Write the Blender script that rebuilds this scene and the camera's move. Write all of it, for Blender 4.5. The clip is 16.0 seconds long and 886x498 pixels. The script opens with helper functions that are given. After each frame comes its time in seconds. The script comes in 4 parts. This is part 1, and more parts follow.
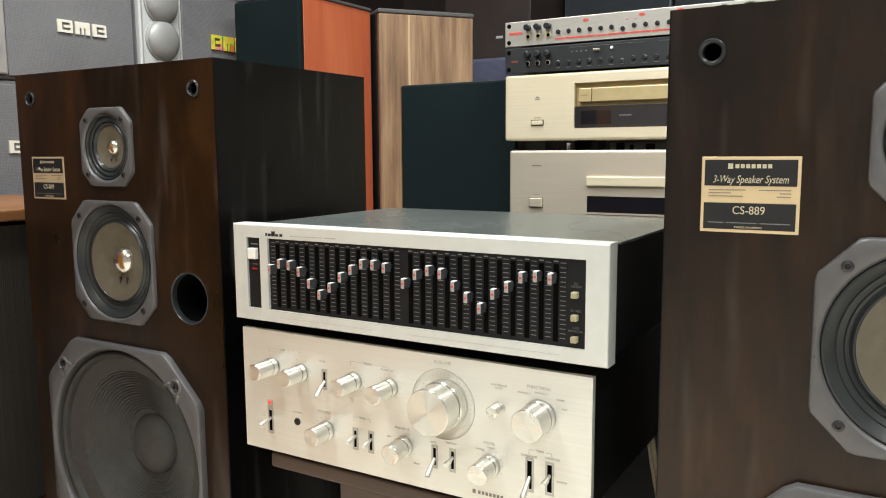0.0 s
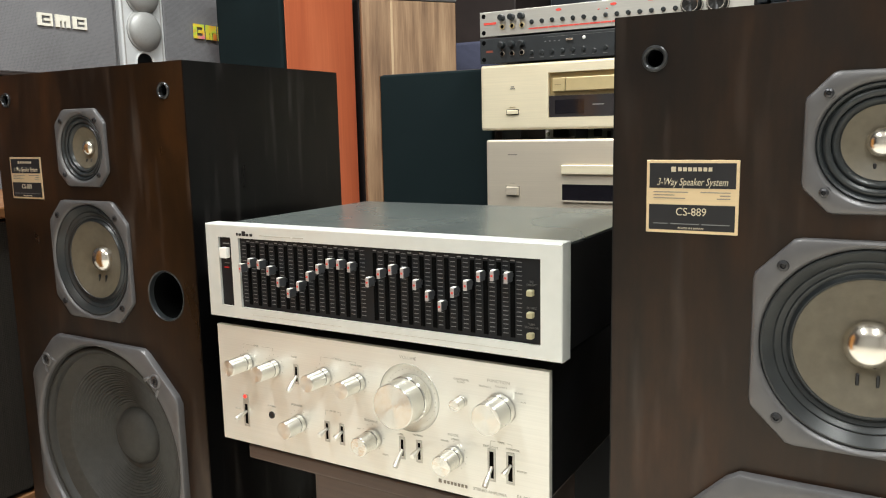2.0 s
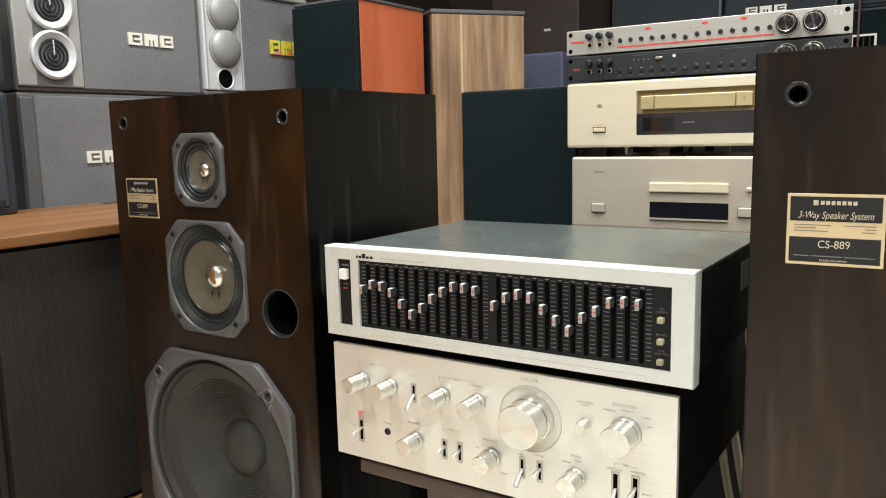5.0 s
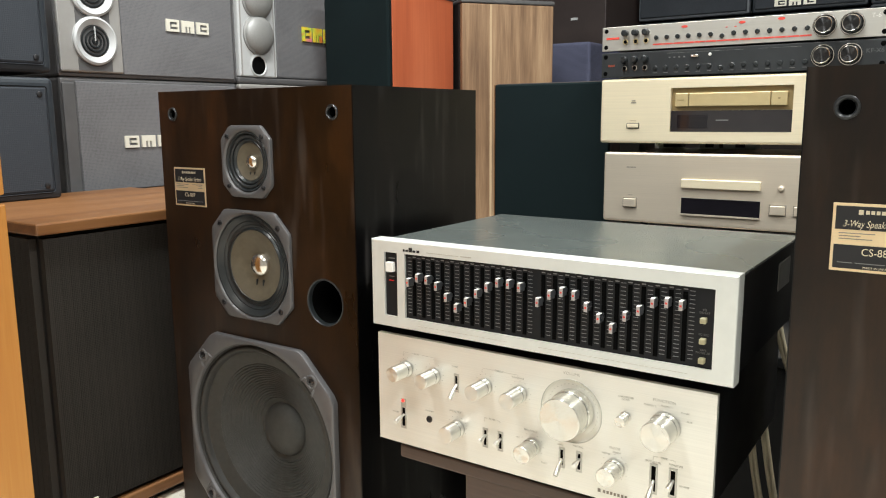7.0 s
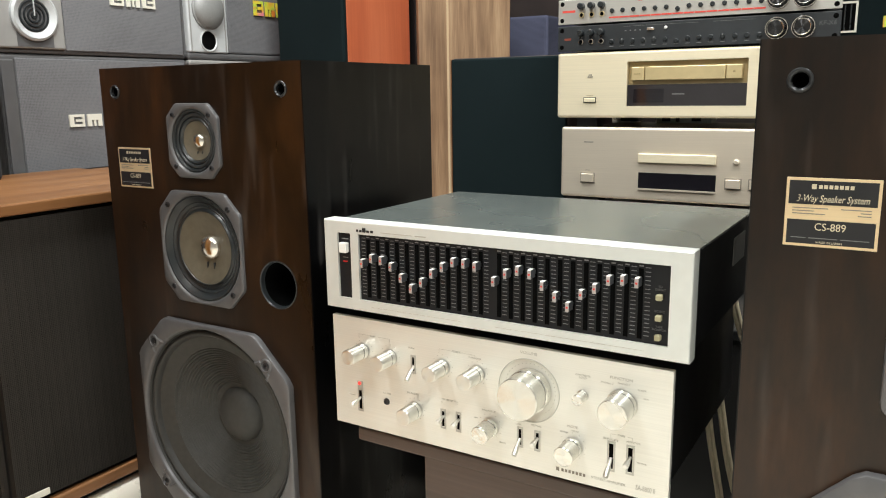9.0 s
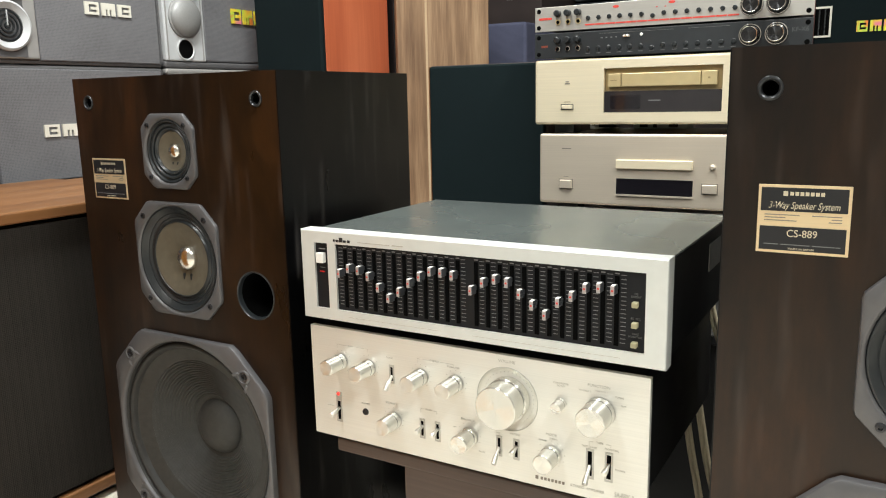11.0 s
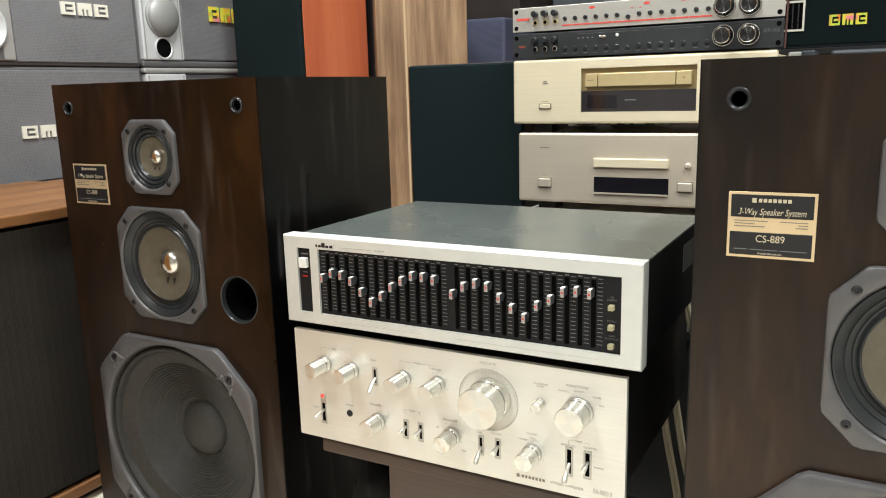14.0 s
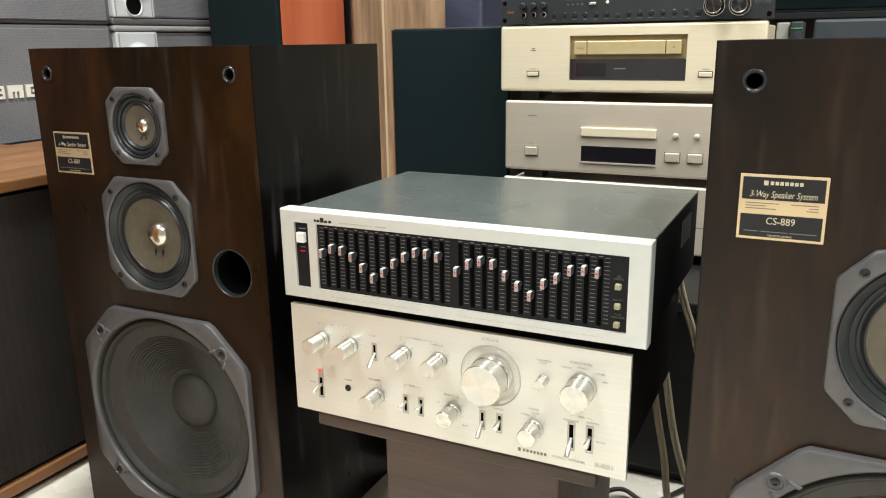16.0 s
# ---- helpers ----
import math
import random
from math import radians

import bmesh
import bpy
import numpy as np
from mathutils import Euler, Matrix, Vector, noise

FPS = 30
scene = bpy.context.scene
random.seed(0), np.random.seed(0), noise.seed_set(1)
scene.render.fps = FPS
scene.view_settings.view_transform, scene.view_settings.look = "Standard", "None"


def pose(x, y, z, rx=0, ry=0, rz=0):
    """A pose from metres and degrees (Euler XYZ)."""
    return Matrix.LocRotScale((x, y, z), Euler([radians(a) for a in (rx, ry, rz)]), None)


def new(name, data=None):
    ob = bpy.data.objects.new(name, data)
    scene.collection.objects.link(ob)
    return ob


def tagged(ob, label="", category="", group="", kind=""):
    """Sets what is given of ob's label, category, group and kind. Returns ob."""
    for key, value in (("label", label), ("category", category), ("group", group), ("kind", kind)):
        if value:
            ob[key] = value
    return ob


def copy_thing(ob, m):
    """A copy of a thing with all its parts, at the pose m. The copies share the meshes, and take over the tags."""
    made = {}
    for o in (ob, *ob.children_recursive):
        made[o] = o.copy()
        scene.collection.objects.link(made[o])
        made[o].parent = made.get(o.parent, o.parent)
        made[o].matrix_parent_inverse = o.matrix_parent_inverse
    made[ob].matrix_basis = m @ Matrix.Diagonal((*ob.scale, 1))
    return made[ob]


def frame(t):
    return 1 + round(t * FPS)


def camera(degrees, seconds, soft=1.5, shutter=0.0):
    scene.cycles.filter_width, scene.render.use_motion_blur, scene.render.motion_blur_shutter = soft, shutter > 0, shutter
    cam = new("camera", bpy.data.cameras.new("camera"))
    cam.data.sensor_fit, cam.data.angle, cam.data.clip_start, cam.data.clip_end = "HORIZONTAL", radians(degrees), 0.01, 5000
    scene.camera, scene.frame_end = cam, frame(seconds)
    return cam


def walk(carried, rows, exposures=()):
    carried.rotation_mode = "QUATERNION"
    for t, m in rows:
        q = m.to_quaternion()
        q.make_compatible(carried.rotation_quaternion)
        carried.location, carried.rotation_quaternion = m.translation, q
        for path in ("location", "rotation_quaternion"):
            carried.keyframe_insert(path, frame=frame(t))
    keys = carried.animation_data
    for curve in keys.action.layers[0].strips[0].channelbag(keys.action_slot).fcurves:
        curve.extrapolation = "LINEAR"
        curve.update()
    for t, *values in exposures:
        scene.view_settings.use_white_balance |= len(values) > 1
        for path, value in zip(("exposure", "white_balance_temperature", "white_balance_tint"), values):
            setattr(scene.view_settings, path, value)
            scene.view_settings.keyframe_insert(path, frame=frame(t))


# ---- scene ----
cam = camera(59.3, 16.0, soft=1.1)
METRES, EYE, TILT, LEAN, TURN = 0.443, 0.60, 0.0, 0.0, 30.6
ROWS = [
    (0.0, -0.005, -0.0027, -0.0099, -0.19, -7.117, 0.349),
    (0.5, -0.0062, 0.0149, -0.008, -0.108, -7.422, 0.325),
    (1.0, -0.0108, 0.0046, 0.006, 0.485, -7.671, 0.571),
    (1.5, 0.0414, -0.0252, 0.0251, 0.39, -8.094, 1.022),
    (2.0, 0.0754, -0.0473, 0.0435, -0.517, -8.745, 1.202),
    (2.5, 0.0588, -0.0549, 0.0463, -0.518, -8.984, 1.161),
    (3.0, 0.0544, -0.069, 0.0508, 0.286, -8.954, 1.236),
    (3.5, 0.0354, -0.0708, 0.0513, 1.35, -8.755, 1.177),
    (4.0, 0.0155, -0.0715, 0.0593, 1.978, -8.765, 1.301),
    (4.5, -0.0455, -0.0758, 0.0726, 2.075, -8.25, 1.235),
    (5.0, -0.12, -0.0941, 0.1047, 2.491, -8.364, 1.367),
    (7.5, -0.2039, -0.1627, 0.1505, 3.545, -9.918, 0.22),
    (8.0, -0.1974, -0.1626, 0.1524, 2.842, -10.29, 0.213),
    (8.5, -0.1912, -0.1436, 0.1541, 1.823, -10.924, 0.309),
    (9.0, -0.1826, -0.117, 0.1504, 0.776, -11.375, 0.813),
    (11.5, -0.1522, -0.1098, 0.1608, -1.052, -10.994, 1.182),
    (12.0, -0.1173, -0.0929, 0.1637, -1.923, -11.047, 1.346),
    (12.5, -0.0927, -0.0932, 0.1724, -2.592, -10.74, 1.699),
    (13.0, -0.1041, -0.1206, 0.1821, -2.497, -11.128, 2.094),
    (13.5, -0.137, -0.1282, 0.1892, -2.137, -11.765, 1.936),
    (14.0, -0.1641, -0.1428, 0.201, -2.019, -11.704, 1.554),
    (14.5, -0.2122, -0.168, 0.2022, -2.297, -11.587, 1.236),
    (15.0, -0.2967, -0.1724, 0.2218, -2.611, -12.162, 1.066),
    (15.5, -0.3207, -0.158, 0.2442, -3.631, -13.158, 0.619),
    (16.0, -0.2629, -0.1109, 0.2472, -4.617, -14.887, 0.823),
]
walk(cam, [(t, pose(0, 0, EYE, TILT, LEAN, TURN) @ pose(METRES * x, METRES * y, METRES * z, 90 + pitch, roll, yaw)) for t, x, y, z, yaw, pitch, roll in ROWS])

# ---- world and lights ----
FLOOR = -0.03
world = bpy.data.worlds.new("world")
scene.world = world
world.use_nodes = True
world.node_tree.nodes["Background"].inputs[0].default_value = (0.75, 0.85, 1.0, 1)
world.node_tree.nodes["Background"].inputs[1].default_value = 0.05


def area(name, m, sx, sy, power, colour):
    lamp = bpy.data.lights.new(name, "AREA")
    lamp.shape, lamp.size, lamp.size_y, lamp.energy, lamp.color = "RECTANGLE", sx, sy, power, colour
    ob = new(name, lamp)
    ob.matrix_world = m
    return ob


CEIL = 2.55
TUBES = [(-0.95, -0.75), (-0.95, 0.78), (0.75, -0.75), (0.75, 0.78)]
for tx, ty in TUBES:
    area("ceiling_tube_light", pose(tx, ty, CEIL - 0.085), 0.16, 1.2, 37 if ty < 0 else 60, (0.97, 1.0, 0.97))

# ---- materials ----


def material(name):
    m = bpy.data.materials.new(name)
    m.use_nodes = True
    nt = m.node_tree
    b = nt.nodes["Principled BSDF"]
    return m, nt, b


def node(nt, kind, **values):
    n = nt.nodes.new(kind)
    for k, v in values.items():
        n.inputs[k].default_value = v
    return n


def coords(nt, scale=(1, 1, 1)):
    tc = nt.nodes.new("ShaderNodeTexCoord")
    mp = nt.nodes.new("ShaderNodeMapping")
    mp.inputs["Scale"].default_value = scale
    nt.links.new(tc.outputs["Object"], mp.inputs["Vector"])
    return mp.outputs["Vector"]


def ramp(nt, source, stops):
    r = nt.nodes.new("ShaderNodeValToRGB")
    el = r.color_ramp.elements
    el[0].position, el[0].color = stops[0][0], (*stops[0][1], 1)
    el[1].position, el[1].color = stops[-1][0], (*stops[-1][1], 1)
    for p, c in stops[1:-1]:
        e = el.new(p)
        e.color = (*c, 1)
    nt.links.new(source, r.inputs["Fac"])
    return r.outputs["Color"]


def noise_of(nt, vec, scale, detail=4, rough=0.55, distort=0.0):
    n = nt.nodes.new("ShaderNodeTexNoise")
    n.inputs["Scale"].default_value, n.inputs["Detail"].default_value = scale, detail
    n.inputs["Roughness"].default_value, n.inputs["Distortion"].default_value = rough, distort
    nt.links.new(vec, n.inputs["Vector"])
    return n.outputs["Fac"]


def bump(nt, b, height, strength, distance=0.001):
    n = nt.nodes.new("ShaderNodeBump")
    n.inputs["Strength"].default_value, n.inputs["Distance"].default_value = strength, distance
    nt.links.new(height, n.inputs["Height"])
    nt.links.new(n.outputs["Normal"], b.inputs["Normal"])


def rough_range(nt, b, source, lo, hi):
    mr = nt.nodes.new("ShaderNodeMapRange")
    mr.inputs["From Min"].default_value, mr.inputs["From Max"].default_value = 0.3, 0.7
    mr.inputs["To Min"].default_value, mr.inputs["To Max"].default_value = lo, hi
    nt.links.new(source, mr.inputs["Value"])
    nt.links.new(mr.outputs["Result"], b.inputs["Roughness"])


def plain(name, colour, rough=0.5, metal=0.0, vary=0.12, scale=40, bumps=0.05, coat=0.0, spec=0.5):
    """A painted, moulded or metal surface with slight mottling and fine relief."""
    m, nt, b = material(name)
    v = coords(nt)
    n = noise_of(nt, v, scale, 5)
    lo = tuple(c * (1 - vary) for c in colour)
    hi = tuple(min(1, c * (1 + vary)) for c in colour)
    nt.links.new(ramp(nt, n, [(0.3, lo), (0.7, hi)]), b.inputs["Base Color"])
    b.inputs["Metallic"].default_value = metal
    b.inputs["Coat Weight"].default_value = coat
    b.inputs["Specular IOR Level"].default_value = spec
    n2 = noise_of(nt, v, scale * 0.22, 3)
    rough_range(nt, b, n2, max(0.03, rough - 0.07), rough + 0.07)
    if bumps:
        bump(nt, b, noise_of(nt, v, scale * 18, 2), bumps, 0.0004)
    return m


def brushed(name, colour, rough, axis, metal=0.9, strength=0.06):
    """Brushed metal, its hairlines running along one axis."""
    m, nt, b = material(name)
    sc = [900, 900, 900]
    sc[axis] = 6
    v = coords(nt, sc)
    n = noise_of(nt, v, 1.0, 3)
    big = noise_of(nt, coords(nt), 9, 3)
    mix = nt.nodes.new("ShaderNodeMath")
    mix.operation = "MULTIPLY_ADD"
    mix.inputs[1].default_value = 0.35
    nt.links.new(big, mix.inputs[0])
    nt.links.new(n, mix.inputs[2])
    nt.links.new(ramp(nt, mix.outputs[0], [(0.35, tuple(c * 0.93 for c in colour)), (0.95, tuple(min(1, c * 1.05) for c in colour))]), b.inputs["Base Color"])
    b.inputs["Metallic"].default_value = metal
    rough_range(nt, b, n, rough - 0.05, rough + 0.06)
    bump(nt, b, n, strength, 0.0002)
    return m


def wood(name, dark, mid, light, axis, scale=1.0, rough=0.4, ring=0.6, spec=0.5):
    """Veneer with its grain along one axis: broad streaks, fine pores and a faint relief."""
    m, nt, b = material(name)
    sc = [14 * scale] * 3
    sc[axis] = 0.9 * scale
    v = coords(nt, sc)
    broad = noise_of(nt, v, 1.0, 4, 0.6, ring)
    sf = [260 * scale] * 3
    sf[axis] = 6 * scale
    fine = noise_of(nt, coords(nt, sf), 1.0, 3, 0.6)
    mix = nt.nodes.new("ShaderNodeMath")
    mix.operation = "MULTIPLY_ADD"
    mix.inputs[1].default_value = 0.28
    nt.links.new(fine, mix.inputs[0])
    nt.links.new(broad, mix.inputs[2])
    nt.links.new(ramp(nt, mix.outputs[0], [(0.42, dark), (0.62, mid), (0.86, light)]), b.inputs["Base Color"])
    rough_range(nt, b, noise_of(nt, coords(nt), 7, 4), rough - 0.08, rough + 0.1)
    b.inputs["Specular IOR Level"].default_value = spec
    bump(nt, b, fine, 0.12, 0.0004)
    return m


def cloth(name, colour, pitch, rough=0.9, strength=0.6):
    """Woven or perforated grille cloth: a fine lattice of threads."""
    m, nt, b = material(name)
    v = coords(nt)
    vor = nt.nodes.new("ShaderNodeTexVoronoi")
    vor.inputs["Scale"].default_value = 1 / pitch
    vor.inputs["Randomness"].default_value = 0.15
    nt.links.new(v, vor.inputs["Vector"])
    big = noise_of(nt, v, 6, 4)
    mix = nt.nodes.new("ShaderNodeMath")
    mix.operation = "MULTIPLY_ADD"
    mix.inputs[1].default_value = 0.5
    nt.links.new(big, mix.inputs[0])
    nt.links.new(vor.outputs["Distance"], mix.inputs[2])
    nt.links.new(ramp(nt, mix.outputs[0], [(0.25, tuple(c * 0.45 for c in colour)), (0.85, tuple(c * 1.35 for c in colour))]), b.inputs["Base Color"])
    b.inputs["Roughness"].default_value = rough
    b.inputs["Specular IOR Level"].default_value = 0.15
    bump(nt, b, vor.outputs["Distance"], strength, pitch * 0.4)
    return m


def lit(name, colour, strength):
    m, nt, b = material(name)
    b.inputs["Base Color"].default_value = (*colour, 1)
    b.inputs["Emission Color"].default_value = (*colour, 1)
    b.inputs["Emission Strength"].default_value = strength
    return m




def rosewood(name, stops, scuffs, shine=0.36):
    """Dark polished rosewood: smoky blotches, a few reddish streaks along the grain, pale scuffs and smudged gloss."""
    m, nt, b = material(name)
    tc, oi = nt.nodes.new("ShaderNodeTexCoord"), nt.nodes.new("ShaderNodeObjectInfo")
    shift = nt.nodes.new("ShaderNodeVectorMath")
    shift.operation = "MULTIPLY_ADD"
    shift.inputs[1].default_value = (3.0, 5.0, 9.0)
    nt.links.new(oi.outputs["Random"], shift.inputs[0])
    nt.links.new(tc.outputs["Object"], shift.inputs[2])

    def vec(sx, sy, sz):
        mp = nt.nodes.new("ShaderNodeMapping")
        mp.inputs["Scale"].default_value = (sx, sy, sz)
        nt.links.new(shift.outputs[0], mp.inputs["Vector"])
        return mp.outputs["Vector"]

    streak = noise_of(nt, vec(12, 12, 2.4), 1.0, 4, 0.62, 0.6)
    blot = noise_of(nt, vec(7.0, 7.0, 3.0), 1.0, 4, 0.6, 0.3)
    fine = noise_of(nt, vec(240, 240, 7), 1.0, 3, 0.6)
    mul = nt.nodes.new("ShaderNodeMath")
    mul.operation = "MULTIPLY"
    nt.links.new(streak, mul.inputs[0])
    nt.links.new(blot, mul.inputs[1])
    add = nt.nodes.new("ShaderNodeMath")
    add.operation = "MULTIPLY_ADD"
    add.inputs[1].default_value = 0.09
    nt.links.new(fine, add.inputs[0])
    nt.links.new(mul.outputs[0], add.inputs[2])
    mott = noise_of(nt, vec(52, 52, 20), 1.0, 5, 0.7)
    add2 = nt.nodes.new("ShaderNodeMath")
    add2.operation = "MULTIPLY_ADD"
    add2.inputs[1].default_value = 0.28
    nt.links.new(mott, add2.inputs[0])
    nt.links.new(add.outputs[0], add2.inputs[2])
    sub = nt.nodes.new("ShaderNodeMath")
    sub.operation = "SUBTRACT"
    sub.inputs[1].default_value = 0.14
    nt.links.new(add2.outputs[0], sub.inputs[0])
    col = ramp(nt, sub.outputs[0], stops)
    scuff = ramp(nt, noise_of(nt, vec(40, 40, 5), 1.0, 2, 0.5), [(0.57, (0, 0, 0)), (0.66, tuple(c * 0.25 for c in scuffs)), (0.79, scuffs)])
    mx = nt.nodes.new("ShaderNodeMix")
    mx.data_type, mx.blend_type = "RGBA", "ADD"
    mx.inputs["Factor"].default_value = 1.0
    nt.links.new(col, mx.inputs["A"])
    nt.links.new(scuff, mx.inputs["B"])
    nt.links.new(mx.outputs["Result"], b.inputs["Base Color"])
    rough_range(nt, b, noise_of(nt, vec(9, 9, 3.2), 1.0, 5, 0.65), 0.25, 0.44)
    b.inputs["Specular IOR Level"].default_value = shine
    bump(nt, b, fine, 0.05, 0.0003)
    return m


M_ROSE = rosewood("dark_rosewood_veneer", [(0.13, (0.0034, 0.0019, 0.0012)), (0.25, (0.0104, 0.0046, 0.0019)), (0.35, (0.0200, 0.0084, 0.0029)), (0.48, (0.038, 0.0142, 0.0042))], (0.036, 0.030, 0.026), 0.37)
# same rosewood with the shade of the cabinet sides put into its colour
M_ROSESIDE = rosewood("shaded_rosewood_veneer", [(0.22, (0.0016, 0.0017, 0.0020)), (0.34, (0.0030, 0.0028, 0.0029)), (0.46, (0.0054, 0.0043, 0.0041)), (0.60, (0.0092, 0.0064, 0.0054))], (0.042, 0.038, 0.036), 0.27)
M_WALNUT = wood("walnut_top", (0.125, 0.050, 0.017), (0.190, 0.082, 0.029), (0.255, 0.118, 0.045), 1, 0.9, 0.42)
M_RED = wood("red_cherry_veneer", (0.42, 0.092, 0.038), (0.52, 0.125, 0.052), (0.64, 0.180, 0.080), 2, 0.45, 0.45)
M_ZEBRA = wood("striped_walnut_veneer", (0.12, 0.066, 0.036), (0.245, 0.145, 0.080), (0.42, 0.275, 0.160), 2, 2.2, 0.5, 0.1)
M_TANEDGE = wood("tan_maple_edge", (0.40, 0.28, 0.16), (0.50, 0.36, 0.22), (0.56, 0.42, 0.27), 2, 1.0, 0.5)
M_ORANGE = wood("orange_pine", (0.34, 0.125, 0.022), (0.44, 0.180, 0.036), (0.52, 0.25, 0.06), 2, 1.0, 0.45)
M_STAND = wood("brown_stand_wood", (0.045, 0.027, 0.020), (0.075, 0.047, 0.036), (0.11, 0.07, 0.054), 0, 1.0, 0.45)
M_FRAME = plain("grey_driver_frame", (0.122, 0.119, 0.123), 0.36, 0.35, 0.06, 60, 0.05)
M_RUBBER = plain("black_rubber", (0.018, 0.021, 0.023), 0.33, 0, 0.15, 60)
M_FABRIC = plain("charcoal_cloth_surround", (0.030, 0.029, 0.027), 0.6, 0, 0.15, 90, 0.2)
M_CONE = plain("charcoal_paper_cone", (0.047, 0.046, 0.042), 0.62, 0, 0.18, 90, 0.2)
M_TAN = plain("tan_paper_cone", (0.115, 0.098, 0.069), 0.5, 0, 0.16, 80, 0.2)
M_CHROME = plain("polished_aluminium_cap", (0.82, 0.78, 0.72), 0.22, 1.0, 0.03, 30, 0.0)
M_SOCKET = plain("worn_dark_socket", (0.045, 0.047, 0.050), 0.30, 0.55, 0.25, 120)
M_DARKMETAL = plain("blackened_screw", (0.06, 0.06, 0.065), 0.35, 0.8, 0.1, 90)
M_HOLE = plain("black_cavity", (0.002, 0.002, 0.002), 0.9, 0, 0.1, 40, 0, 0, 0.05)
M_BRASS = brushed("pale_brass_plate", (0.92, 0.72, 0.45), 0.34, 0, 0.65)
M_INK = plain("black_print", (0.012, 0.012, 0.014), 0.4, 0, 0.1, 60, 0)
M_PALEINK = plain("pale_gold_print", (0.84, 0.75, 0.57), 0.32, 0.7, 0.05, 60, 0)
M_SILVER = brushed("brushed_silver_faceplate", (0.80, 0.785, 0.73), 0.42, 0, 0.55, 0.03)
M_BEZEL = plain("satin_silver_bezel", (0.70, 0.715, 0.69), 0.4, 0.35, 0.03, 60, 0.04)
M_KNOB = plain("turned_silver_knob", (0.82, 0.81, 0.76), 0.30, 0.9, 0.02, 25, 0.0)
M_RECESS = plain("spun_silver_dial", (0.80, 0.78, 0.71), 0.38, 0.15, 0.02, 30, 0)
M_PLATE = plain("grey_switch_plate", (0.50, 0.49, 0.45), 0.4, 0.6, 0.05, 60, 0)
M_FAINT = plain("faint_grey_print", (0.47, 0.45, 0.40), 0.6, 0, 0.05, 60, 0)


def turned_ends(m):
    nt = m.node_tree
    tn = nt.nodes.new("ShaderNodeTangent")
    tn.direction_type, tn.axis = "RADIAL", "Y"
    b = nt.nodes["Principled BSDF"]
    b.inputs["Anisotropic"].default_value = 0.95
    b.inputs["Anisotropic Rotation"].default_value = 0.25
    nt.links.new(tn.outputs["Tangent"], b.inputs["Tangent"])


turned_ends(M_KNOB)
M_CHAMP = brushed("champagne_faceplate", (0.90, 0.795, 0.585), 0.45, 0, 0.40, 0.02)
M_CHAMP2 = brushed("pale_champagne_faceplate", (0.69, 0.605, 0.495), 0.4, 0, 0.5, 0.02)
# gold darkened by the tray recess's shade; also the player's print colour
M_OLDGOLD = plain("shaded_recess_and_print_gold", (0.40, 0.30, 0.15), 0.45, 0.3, 0.05, 60, 0.02)
M_SMOKE = plain("smoked_glass", (0.026, 0.023, 0.025), 0.10, 0, 0.1, 20, 0, 0.5)
M_GOLD = plain("gold_tray", (0.66, 0.53, 0.29), 0.36, 0.45, 0.04, 60, 0.02)
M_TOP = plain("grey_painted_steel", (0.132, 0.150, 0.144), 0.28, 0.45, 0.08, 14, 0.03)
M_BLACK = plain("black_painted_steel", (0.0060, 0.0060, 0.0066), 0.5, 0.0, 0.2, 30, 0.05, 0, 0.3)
M_PANEL = plain("black_slider_panel", (0.0058, 0.0062, 0.0082), 0.5, 0, 0.1, 60, 0.05, 0, 0.3)
M_TICK = plain("grey_print", (0.18, 0.18, 0.18), 0.6, 0, 0.05, 60, 0)
M_WHITE = plain("white_plastic", (0.80, 0.78, 0.74), 0.4, 0, 0.03, 60, 0)
M_OLIVE = plain("olive_push_button", (0.36, 0.33, 0.20), 0.45, 0, 0.06, 60, 0)
M_CAPGREY = plain("silver_slider_cap", (0.46, 0.43, 0.43), 0.36, 0.5, 0.06, 60, 0)
M_SLIDER = plain("dark_grey_slider", (0.050, 0.052, 0.056), 0.32, 0.2, 0.1, 60, 0)
M_GREYINK = plain("grey_brown_print", (0.25, 0.22, 0.18), 0.6, 0, 0.05, 60, 0)
M_DIAL = plain("dark_spun_dial", (0.075, 0.075, 0.078), 0.26, 0.95, 0.05, 30, 0)
turned_ends(M_DIAL)
M_DIMINK = plain("dim_grey_print", (0.10, 0.10, 0.10), 0.6, 0, 0.05, 60, 0)
M_RUST = plain("rust_print", (0.22, 0.05, 0.03), 0.5, 0, 0.08, 60, 0)
M_REDINK = plain("red_print", (0.70, 0.07, 0.05), 0.5, 0, 0.08, 60, 0)
M_LED = lit("red_lamp", (1.0, 0.04, 0.03), 1.2)
M_LEDDIM = lit("dim_red_lamp", (0.45, 0.01, 0.01), 0.25)
M_GLASS = plain("smoked_display_window", (0.010, 0.009, 0.012), 0.08, 0, 0.1, 20, 0, 0.5)
M_GRILLE = cloth("charcoal_mesh_grille", (0.128, 0.127, 0.134), 0.0034, 0.7, 0.4)
M_GRILLE2 = cloth("blue_black_mesh_grille", (0.030, 0.034, 0.041), 0.0036, 0.7, 0.4)
M_TEAL = cloth("blue_black_cloth", (0.0050, 0.0100, 0.0112), 0.002, 0.95, 0.3)
M_RIBBED = cloth("ribbed_black_cloth", (0.026, 0.0225, 0.0195), 0.003, 0.95, 0.5)
M_CABGREY = plain("dark_grey_cabinet", (0.090, 0.088, 0.091), 0.5, 0, 0.1, 25, 0.3)
M_SLATE = plain("slate_grey_front", (0.085, 0.095, 0.110), 0.5, 0, 0.1, 25, 0.2)
